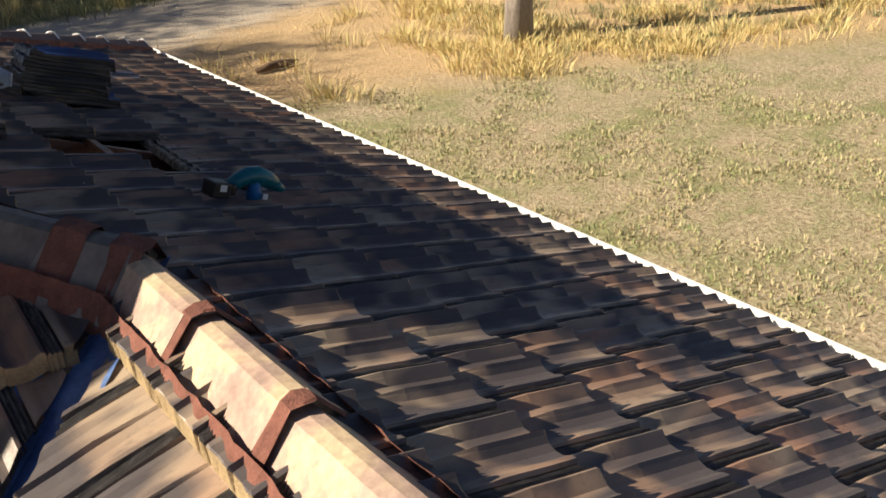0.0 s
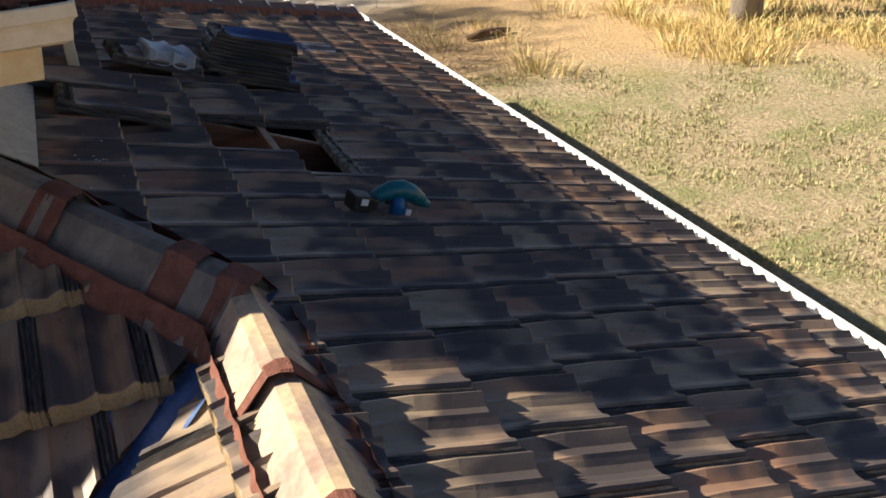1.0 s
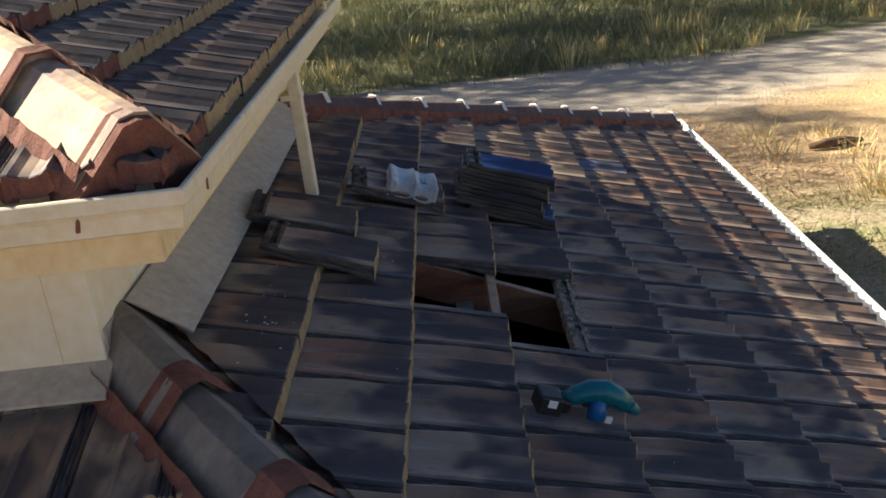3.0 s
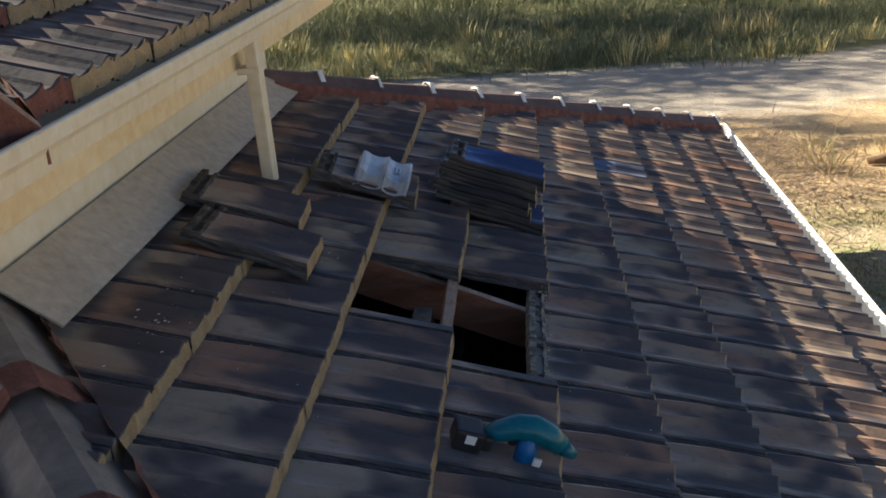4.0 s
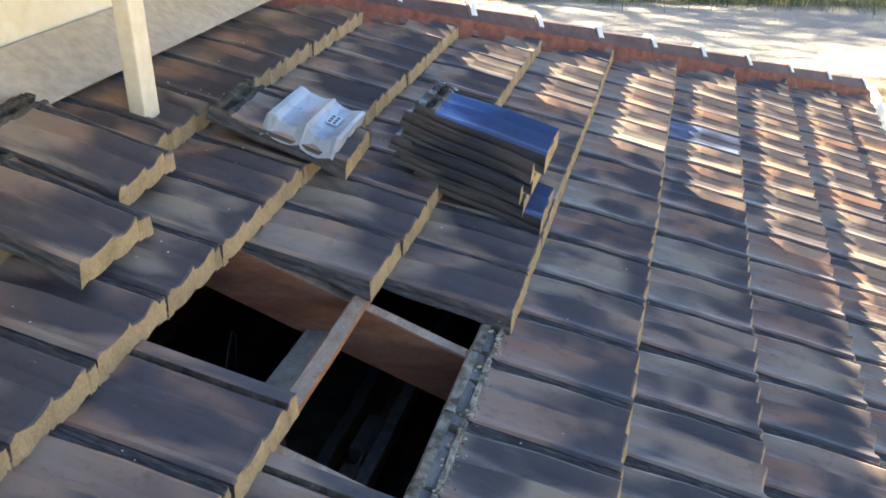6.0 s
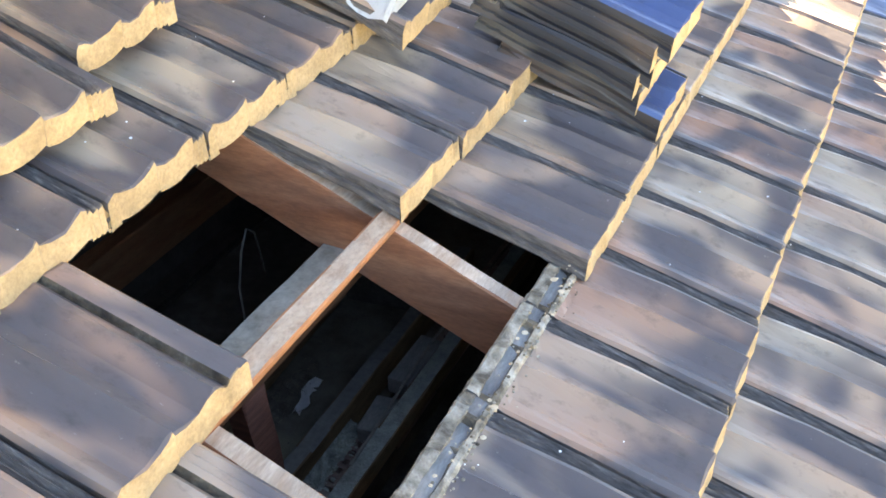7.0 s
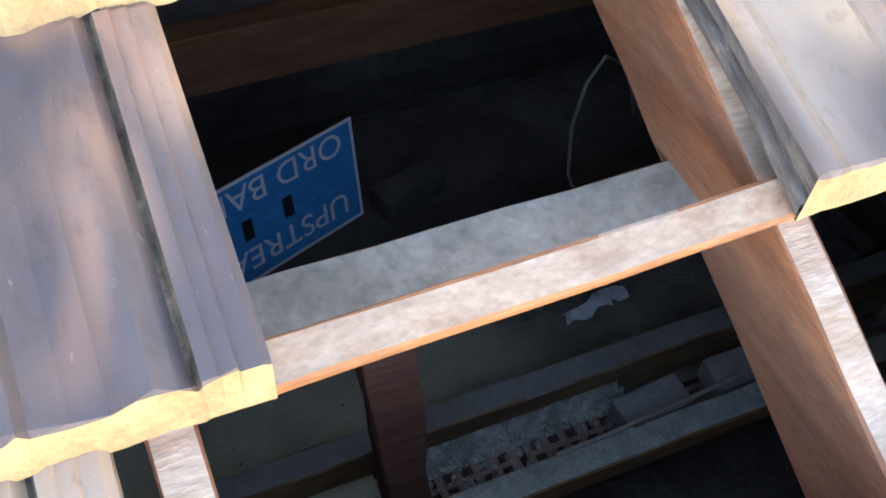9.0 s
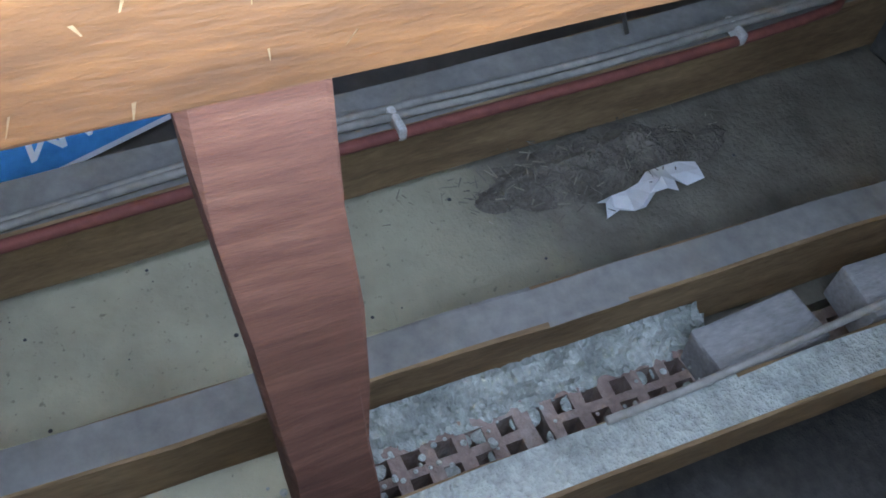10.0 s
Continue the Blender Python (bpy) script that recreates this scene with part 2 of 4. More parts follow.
def mat_ground():
    m, nt, b = nodes_of("dry lawn and sandy earth", 0.95, 0.15)
    v = obj_coords(nt, False, (1.475, 1.475, 1.475), (0.088, 1.711, 0.0))
    big = noise_node(nt, v, 0.25, 4.0, 0.6)
    mid = noise_node(nt, v, 1.6, 6.0, 0.65)
    fine = noise_node(nt, v, 14.0, 6.0, 0.7)
    grass = ramp(nt, mid, [(0.32, (0.57, 0.455, 0.32)), (0.5, (0.46, 0.405, 0.26)), (0.64, (0.29, 0.32, 0.15))])
    grass = blend(nt, ramp(nt, fine, [(0.35, (0.8, 0.8, 0.8)), (0.6, (0, 0, 0))]), grass, (0.22, 0.16, 0.085))
    straw = ramp(nt, fine, [(0.3, (0.38, 0.24, 0.12)), (0.6, (0.64, 0.47, 0.27))])
    sand = ramp(nt, fine, [(0.3, (0.37, 0.315, 0.25)), (0.65, (0.54, 0.475, 0.39))])
    xyz = nt.nodes.new("ShaderNodeSeparateXYZ")
    nt.links.new(v, xyz.inputs[0])
    wob = mathn(nt, "MULTIPLY", mathn(nt, "SUBTRACT", big, 0.5), 9.0)
    wob2 = mathn(nt, "MULTIPLY", mathn(nt, "SUBTRACT", mid, 0.5), 3.0)
    # straw begins beyond a line across the yard, sand beyond the next
    across = mathn(nt, "ADD", mathn(nt, "ADD", xyz.outputs[1], mathn(nt, "MULTIPLY", xyz.outputs[0], 0.5)), wob2)
    c = blend(nt, ramp(nt, mathn(nt, "DIVIDE", across, 40.0), [(0.32, (0, 0, 0)), (0.37, (1, 1, 1))]), grass, straw)
    far = mathn(nt, "ADD", mathn(nt, "SUBTRACT", xyz.outputs[1], mathn(nt, "MULTIPLY", xyz.outputs[0], 0.35)), mathn(nt, "ADD", wob2, mathn(nt, "MULTIPLY", wob, 0.2)))
    c = blend(nt, ramp(nt, mathn(nt, "DIVIDE", far, 40.0), [(0.34, (0, 0, 0)), (0.38, (1, 1, 1))]), c, sand)
    # weedy soil under the tall grass
    weeds = mathn(nt, "SUBTRACT", mathn(nt, "ADD", xyz.outputs[1], mathn(nt, "MULTIPLY", wob2, 0.5)), mathn(nt, "MULTIPLY", mathn(nt, "MAXIMUM", mathn(nt, "SUBTRACT", xyz.outputs[0], 8.0), 0.0), 0.3))
    soil = ramp(nt, fine, [(0.3, (0.07, 0.075, 0.035)), (0.65, (0.19, 0.185, 0.095))])
    c = blend(nt, ramp(nt, mathn(nt, "DIVIDE", weeds, 40.0), [(0.545, (0, 0, 0)), (0.565, (1, 1, 1))]), c, soil)
    nt.links.new(c, b.inputs["Base Color"])
    bump(nt, b, mathn(nt, "ADD", fine, mid), 0.8, 0.06)
    return m


GROUND = mat_ground()

# ---- mesh helpers ----


def mesh_of(name, verts, faces, mats, slots=None, smooth=False):
    me = bpy.data.meshes.new(name)
    me.from_pydata([tuple(v) for v in verts], [], faces)
    for m in mats if isinstance(mats, (list, tuple)) else [mats]:
        me.materials.append(m)
    if slots is not None:
        me.polygons.foreach_set("material_index", slots)
    if smooth:
        me.polygons.foreach_set("use_smooth", [True] * len(me.polygons))
    me.update()
    return me


def part(name, data, parent, m=None, label="", mats=None):
    """A mesh, or a bmesh with its materials, as one object under parent."""
    if isinstance(data, bmesh.types.BMesh):
        me = bpy.data.meshes.new(name)
        bmesh.ops.recalc_face_normals(data, faces=data.faces)
        data.to_mesh(me)
        data.free()
        for k in mats if isinstance(mats, (list, tuple)) else [mats]:
            me.materials.append(k)
        data = me
    ob = new(name, data)
    if parent is not None:
        ob.parent = parent
    if m is not None:
        ob.matrix_basis = m
    if label:
        ob["label"] = label
    return ob


def holder(name, m, label, category, group="", kind=""):
    ob = new(name)
    ob.empty_display_size = 0.1
    ob.matrix_basis = m
    return tagged(ob, label, category, group, kind)


def add_box(bm, lo, hi, bevel=0.0, slot=0, m=None):
    made = bmesh.ops.create_cube(bm, size=1.0)["verts"]
    mid, size = (Vector(lo) + Vector(hi)) / 2, Vector(hi) - Vector(lo)
    for v in made:
        v.co = Vector((v.co.x * size.x, v.co.y * size.y, v.co.z * size.z)) + mid
    if bevel:
        edges = list({e for v in made for e in v.link_edges})
        got = bmesh.ops.bevel(bm, geom=edges, offset=bevel, segments=2, affect="EDGES", profile=0.6)
        made = list({v for f in got["faces"] for v in f.verts} | {v for v in made if v.is_valid})
    if m is not None:
        bmesh.ops.transform(bm, matrix=m, verts=made)
    for f in {f for v in made for f in v.link_faces}:
        f.material_index = slot
    return made


def box(lo, hi, bevel=0.0, m=None):
    bm = bmesh.new()
    add_box(bm, lo, hi, bevel, 0, m)
    return bm


def beam_between(a, b, w, h, bevel=0.003, wobble=0.0, seed=0):
    """A sawn length of timber from a to b, with slightly uneven faces."""
    r = random.Random(seed)
    a, b = Vector(a), Vector(b)
    bm = bmesh.new()
    n = max(2, int((b - a).length / 0.08))
    d = (b - a).normalized()
    up = Vector((0, 0, 1)) if abs(d.z) < 0.9 else Vector((1, 0, 0))
    side = d.cross(up).normalized()
    up = side.cross(d).normalized()
    c = bevel
    ring = [(-w / 2 + c, -h / 2), (w / 2 - c, -h / 2), (w / 2, -h / 2 + c), (w / 2, h / 2 - c), (w / 2 - c, h / 2), (-w / 2 + c, h / 2), (-w / 2, h / 2 - c), (-w / 2, -h / 2 + c)]
    rows = []
    for i in range(n + 1):
        p = a.lerp(b, i / n)
        rows.append([bm.verts.new(p + side * (x + r.uniform(-wobble, wobble)) + up * (y + r.uniform(-wobble, wobble))) for x, y in ring])
    for p, q in zip(rows, rows[1:]):
        for k in range(8):
            bm.faces.new((p[k], p[(k + 1) % 8], q[(k + 1) % 8], q[k]))
    bm.faces.new(rows[0])
    bm.faces.new(rows[-1][::-1])
    return bm


def tube(points, radius, sides=8, close=True):
    """A round cable along points."""
    bm = bmesh.new()
    pts = [Vector(p) for p in points]
    rings = []
    for i, p in enumerate(pts):
        d = (pts[min(i + 1, len(pts) - 1)] - pts[max(i - 1, 0)]).normalized()
        up = Vector((0, 0, 1)) if abs(d.z) < 0.9 else Vector((1, 0, 0))
        s = d.cross(up).normalized()
        u = s.cross(d)
        rad = radius[i] if isinstance(radius, (list, tuple)) else radius
        rings.append([bm.verts.new(p + (s * math.cos(a) + u * math.sin(a)) * rad) for a in [2 * math.pi * k / sides for k in range(sides)]])
    for p, q in zip(rings, rings[1:]):
        for k in range(sides):
            bm.faces.new((p[k], p[(k + 1) % sides], q[(k + 1) % sides], q[k])).smooth = True
    if close:
        bm.faces.new(rings[0])
        bm.faces.new(rings[-1][::-1])
    return bm


# ---- roof tiles ----
GAUGE, COVER, LONG = 0.355, 0.27, 0.43
# height across one tile: raised edge, pan, soft middle ridge, pan, roll, then the ribbed side lap
PROFILE = [(0.0, 0.004), (0.006, 0.011), (0.020, 0.010), (0.040, 0.002), (0.066, 0.000), (0.092, 0.004), (0.108, 0.013), (0.117, 0.019), (0.124, 0.009),
           (0.150, 0.001), (0.178, 0.001), (0.198, 0.011), (0.212, 0.018), (0.222, 0.015), (0.226, 0.003), (0.233, 0.009), (0.239, 0.002),
           (0.246, 0.008), (0.252, 0.001), (0.260, 0.006), (0.266, -0.006), (0.286, -0.007), (0.298, -0.007)]
# the side lap of a tile whose neighbour is gone: a groove, then a raised, finely stepped strip
OPEN_SIDE = PROFILE[:13] + [(0.228, 0.010), (0.237, 0.004), (0.241, 0.003), (0.245, 0.0130), (0.257, 0.0135), (0.259, 0.0115), (0.272, 0.0115),
                            (0.274, 0.0095), (0.290, 0.0090), (0.298, 0.004)]
# along the tile, from nose to head: place, height added, kind of surface up to the next row (0 glazed, 2 pale rim, 3 dirty pocket)
ALONG = [(0.0, 0, 0), (-0.004, 0, 0), (-0.10, 0, 0), (-0.20, 0, 0), (-0.29, 0, 0), (-0.352, 0, 0), (-0.366, 0.002, 2), (-0.372, 0.008, 2), (-0.381, 0.008, 3),
         (-0.385, -0.006, 3), (-0.403, -0.007, 2), (-0.406, 0.011, 2), (-0.427, 0.010, 2), (-0.43, 0.003, 2)]


def tile_data(warp=0.0, nick=0, thick=0.030, across=PROFILE):
    """Vertices and faces of one interlocking tile: x runs down the slope and ends at the nose (x = 0), y across, z out of the slope."""
    slope = 0.048 / GAUGE
    r = random.Random(nick)
    top, low = [], []
    for i, (u, ridge, _) in enumerate(ALONG):
        for j, (y, h) in enumerate(across):
            # the rolls rise out of the flat head and are full at the nose
            fade = min(1.0, 0.35 + 0.65 * max(0.0, (u + 0.36) / 0.16)) if y < 0.224 else 1.0 if u > -0.36 else 0.4
            pier = ridge < 0 and j in (0, 1, 9, 12, 13, 14)
            lift = (0.008 if pier else ridge) + (r.uniform(-0.003, 0.002) if i > 5 else 0.0)
            z = slope * u + h * 1.35 * fade + lift + warp * (y - 0.13) * u
            if i == 0:
                z -= 0.003
            chip = r.uniform(-0.003, 0.003)
            top.append((u + (chip - 0.014 if i == 0 else chip - 0.013 if i == 1 else chip * 0.5 if i > 5 else 0), y, z))
            low.append((u + (0.006 if i == 0 else 0), y, slope * u + h * 0.9 * fade - (0.046 if i < 2 else thick if i < 5 else thick * 0.8) - (0.010 if j < 2 else 0.0)))
    n, k = len(across), len(ALONG)
    off = n * k
    verts, faces, slots = top + low, [], []
    for i in range(k - 1):
        for j in range(n - 1):
            a, b, c, d = i * n + j, i * n + j + 1, (i + 1) * n + j + 1, (i + 1) * n + j
            faces += [(a, b, c, d), (off + a, off + d, off + c, off + b)]
            kind = ALONG[i][2] or (3 if across is OPEN_SIDE and 14 <= j <= 15 else 4 if 13 <= j <= (18 if across is PROFILE else 12) and i < len(ALONG) - 8 else 0)
            slots += [kind, 0]
    for j in range(n - 1):
        faces += [(j, off + j, off + j + 1, j + 1), ((k - 1) * n + j, (k - 1) * n + j + 1, off + (k - 1) * n + j + 1, off + (k - 1) * n + j)]
        slots += [1, 2]
    # far side: the thin edge of the lap; near side: a lip, a groove and a lower lip
    steps = ((0.30, -0.001), (0.36, 0.005), (0.52, 0.005), (0.58, -0.005), (0.80, -0.006), (0.86, 0.003))
    base = len(verts)
    for i in range(k):
        p, q = Vector(top[i * n]), Vector(low[i * n])
        for f, dy in steps:
            verts.append(tuple(p.lerp(q, f) + Vector((0, dy, 0))))
    m = len(steps)
    for i in range(k - 1):
        a, d = i * n, (i + 1) * n
        chain0 = [a] + [base + i * m + e for e in range(m)] + [off + a]
        chain1 = [d] + [base + (i + 1) * m + e for e in range(m)] + [off + d]
        for e in range(m + 1):
            faces.append((chain0[e], chain1[e], chain1[e + 1], chain0[e + 1]))
            slots.append(4)
        faces.append((a + n - 1, off + a + n - 1, off + d + n - 1, d + n - 1))
        slots.append(0)
    return verts, faces, slots


def tile_mesh(name, warp=0.0, nick=0, mats=None, across=PROFILE):
    v, f, s = tile_data(warp, nick, across=across)
    return mesh_of(name, v, f, mats or [TILE, NOSE, HEAD, GRIME, LAP], s)


TILES = [tile_mesh("tile", w, i) for i, w in enumerate((0.0, 0.03, -0.03, 0.015))]
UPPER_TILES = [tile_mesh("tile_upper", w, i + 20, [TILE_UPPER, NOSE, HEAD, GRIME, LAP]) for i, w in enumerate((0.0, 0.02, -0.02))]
LOOSE_TILES = [tile_mesh("tile_loose", w, i + 30, [TILE, NOSE, GRIME, GRIME, LAP]) for i, w in enumerate((0.0, 0.02))]
DULL_BLUE = tile_mesh("tile_dull_blue", 0.0, 8, [mat_tile("dull blue tile", (0.055, 0.06, 0.085), (0.17, 0.20, 0.30), (0.13, 0.15, 0.22)), NOSE, HEAD, GRIME, LAP])
OPEN_TILE = tile_mesh("tile_open", 0.0, 2, across=OPEN_SIDE)
# heads and sides of the stacked tiles carry painted shade as well
STACK_TILE = tile_mesh("tile_stack_shaded", 0.0, 5, [TILE_STACK_SHADE, NOSE, TILE_STACK_SHADE, GRIME, TILE_STACK_SHADE])
BLUE_TILE = tile_mesh("tile_blue", 0.0, 9, [TILE_BLUE, NOSE, TILE_STACK_SHADE, GRIME, TILE_STACK_SHADE])


def lay(parent, frame_m, courses, v_from, v_to, cuts=(), skip=(), special=None, seed=1, jit=0.004, edge=None, eave=None, kit=TILES):
    """Courses of tiles on the plane frame_m (x down the slope, y across), cut along lines (point, inward normal) in that plane."""
    r = random.Random(seed)
    for k in courses:
        shift = 0.0 if k % 2 == 0 else COVER / 2
        j0 = math.ceil((v_from - shift) / COVER - 1e-6)
        for j in range(j0, math.ceil((v_to - shift) / COVER - 1e-6)):
            v0 = j * COVER + shift
            if (k, j) in skip:
                continue
            u0 = k * GAUGE - (0.075 if k == eave else 0.0)
            corners = [(u0, v0), (u0, v0 + COVER), (u0 - LONG, v0), (u0 - LONG, v0 + COVER)]
            state = 1
            crossing = []
            for (pu, pv), (nu, nv) in cuts:
                d = [(a - pu) * nu + (b - pv) * nv for a, b in corners]
                if max(d) <= 0.02:
                    state = 0
                elif min(d) < 0:
                    crossing.append(((pu, pv), (nu, nv)))
            if not state:
                continue
            m = frame_m @ pose(u0 + r.uniform(-jit, jit), v0 + r.uniform(-0.0015, 0.0015), r.uniform(-0.0015, 0.0025), 0, r.uniform(-0.35, 0.35), r.uniform(-0.4, 0.4))
            me = special[(k, j)] if special and (k, j) in special else r.choice(kit)
            if crossing:
                bm = bmesh.new()
                bm.from_mesh(me)
                for (pu, pv), (nu, nv) in crossing:
                    bmesh.ops.bisect_plane(bm, geom=bm.verts[:] + bm.edges[:] + bm.faces[:], plane_co=(pu - u0, pv - v0, 0), plane_no=(nu, nv, 0), clear_inner=True)
                if not bm.faces:
                    bm.free()
                    continue
                me = bpy.data.meshes.new("tile_cut")
                bm.to_mesh(me)
                bm.free()
                for mm in (kit[0].materials[0], edge or NOSE, HEAD, GRIME, LAP):
                    me.materials.append(mm)
            part("tile", me, parent, m)


def cap_mesh(length=0.47, width=0.26, rise=0.085, mats=(CAP, MORTAR), drop=0.045):
    """One angular ridge cap, from x = 0 to x = length, thick walls, tapering a little; its bedding mortar lies under the edges."""
    bm = bmesh.new()
    w0, w1, h0, h1, t = width / 2, width / 2 * 0.9, rise, rise * 0.88, 0.018
    def section(x, w, h):
        return [(x, -w, -drop), (x, -w * 0.93, -drop + 0.02), (x, -w * 0.22, h * 0.94), (x, 0, h), (x, w * 0.22, h * 0.94), (x, w * 0.93, -drop + 0.02), (x, w, -drop)]
    rings = []
    for x, w, h in ((0, w0 * 1.03, h0 * 1.06), (0.03, w0 * 1.03, h0 * 1.06), (0.034, w0, h0), (length * 0.6, (w0 + w1) / 2, (h0 + h1) / 2), (length + 0.04, w1, h1)):
        sec = section(x, w, h)
        inner = [(a, b * 0.85, c - t) for a, b, c in sec]
        rings.append([bm.verts.new(p) for p in sec + inner[::-1]])
    n = len(rings[0])
    for p, q in zip(rings, rings[1:]):
        for k in range(n):
            bm.faces.new((p[k], p[(k + 1) % n], q[(k + 1) % n], q[k]))
    for ring in (rings[0], rings[-1]):
        half = n // 2
        for k in range(half - 1):
            bm.faces.new((ring[k], ring[k + 1], ring[n - 2 - k], ring[n - 1 - k]))
    bmesh.ops.recalc_face_normals(bm, faces=bm.faces)
    me = bpy.data.meshes.new("cap")
    bm.to_mesh(me)
    bm.free()
    for m in mats:
        me.materials.append(m)
    return me


CAP_MESH = cap_mesh(mats=(CAP, MORTAR))
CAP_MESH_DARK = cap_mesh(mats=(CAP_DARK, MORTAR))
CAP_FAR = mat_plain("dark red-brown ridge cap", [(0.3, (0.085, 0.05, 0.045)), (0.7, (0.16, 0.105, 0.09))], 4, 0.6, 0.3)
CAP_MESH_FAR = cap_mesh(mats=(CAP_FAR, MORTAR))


def mortar_band(x, width=0.262, rise=0.092, drop=0.05, thick=0.035, seed=0, tip=False):
    """A rough strip of pointing across a cap joint."""
    r = random.Random(seed)
    bm = bmesh.new()
    w = width / 2
    sec = [(-w, -drop), (-w * 0.9, -drop + 0.03), (-w * 0.2, rise * 0.96), (0, rise), (w * 0.2, rise * 0.96), (w * 0.9, -drop + 0.03), (w, -drop)]
    if tip:
        sec = [(-w * 0.55, rise * 0.42), (-w * 0.2, rise * 0.97), (0, rise), (w * 0.2, rise * 0.97), (w * 0.55, rise * 0.42)]
    rows = []
    for dx, s in ((-thick * 0.6, 0.985), (-thick * 0.45, 1.03), (0, 1.045), (thick * 0.45, 1.03), (thick * 0.6, 0.985)):
        rows.append([bm.verts.new((x + dx + r.uniform(-0.005, 0.005), y * s, z * s + r.uniform(-0.003, 0.003))) for y, z in sec])
    for p, q in zip(rows, rows[1:]):
        for k in range(len(sec) - 1):
            bm.faces.new((p[k], p[k + 1], q[k + 1], q[k]))
    return bm


def bedding(length, width=0.25, seed=0, height=0.075):
    """The ragged mortar bed along both feet of a line of caps."""
    r = random.Random(seed)
    bm = bmesh.new()
    n = int(length / 0.04)
    for s in (-1, 1):
        rows = []
        for i in range(n + 1):
            x = length * i / n
            y = s * width / 2
            rows.append([bm.verts.new((x, y * 0.86 + r.uniform(-0.004, 0.004), 0.02)), bm.verts.new((x, y * 1.03 + r.uniform(-0.006, 0.006), -0.035 + r.uniform(-0.004, 0.004))),
                         bm.verts.new((x, y * 1.10 + r.uniform(-0.008, 0.008), -height - 0.02 + r.uniform(-0.006, 0.006))), bm.verts.new((x, y * 0.8, -height - 0.05))])
        for p, q in zip(rows, rows[1:]):
            for k in range(3):
                bm.faces.new((p[k], p[k + 1], q[k + 1], q[k]))
    return bm


def cap_line(name, a, b, label, dark=False, pitch_len=0.335, seed=3, plug=False, first=0.0, fat=1.0, band=None, wide=False, at=None):
    """A line of ridge or hip caps from its low end a to its high end b: caps, pointing bands and mortar bed."""
    a, b = Vector(a), Vector(b)
    d = (b - a).normalized()
    side = Vector((0, 0, 1)).cross(d).normalized()
    up = d.cross(side).normalized()
    m = Matrix((d, side, up)).transposed().to_4x4()
    m = m @ Matrix.Diagonal((1, fat, fat, 1))
    m.translation = a
    top = holder(name, m, label, "ridge cap", kind="structure")
    r = random.Random(seed)
    length = (b - a).length
    starts = at or [first + pitch_len * i for i in range(20) if first + pitch_len * i < length - 0.05]
    for i, x in enumerate(starts):
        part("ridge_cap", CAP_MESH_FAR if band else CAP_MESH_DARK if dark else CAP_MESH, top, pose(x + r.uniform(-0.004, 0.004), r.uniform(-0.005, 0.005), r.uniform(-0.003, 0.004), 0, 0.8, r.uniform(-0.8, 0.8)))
        if not (plug and i == 0):
            part("pointing", mortar_band(x + (0.02 if wide else 0), seed=seed + i, thick=0.024 if band else 0.085 if wide else 0.045, rise=0.10 if band else 0.092, tip=bool(band)), top, mats=band or MORTAR)
    part("mortar_bed", bedding(length, seed=seed), top, mats=MORTAR)
    if plug:
        bm = bmesh.new()
        sec = [(-0.136, -0.095), (-0.130, -0.035), (-0.03, 0.080), (0.0, 0.086), (0.03, 0.080), (0.130, -0.035), (0.136, -0.095)]
        r0, r1 = [bm.verts.new((first - 0.028 + r.uniform(-0.002, 0.002), y, z)) for y, z in sec], [bm.verts.new((first + 0.05, y, z)) for y, z in sec]
        for k in range(len(sec)):
            bm.faces.new((r0[k], r0[(k + 1) % 7], r1[(k + 1) % 7], r1[k]))
        bm.faces.new(r0)
        part("end_mortar", bm, top, mats=MORTAR, label="terracotta mortar closing the lowest cap")
    return top


# ---- ground and the yard: a bank that stands about a metre below the eave ----
YARD = 1.5


def yard(x, y):
    return 0.678 * x - 0.06, 0.678 * y - 1.16


n = 60
gv, gf = [], []
for i in range(n + 1):
    for j in range(n + 1):
        x, y = -300 + 600 * i / n, -200 + 600 * j / n
        gv.append((x, y, YARD + 0.0 if (abs(x) < 30 and abs(y - 10) < 30) else 0.5 * noise.noise((x * 0.02, y * 0.02, 0))))
for i in range(n):
    for j in range(n):
        a = i * (n + 1) + j
        gf.append((a, a + n + 1, a + n + 2, a + 1))
ground = new("ground", mesh_of("ground", gv, gf, GROUND))
tagged(ground, "dry patchy lawn running into straw and sandy earth", "ground", kind="structure")


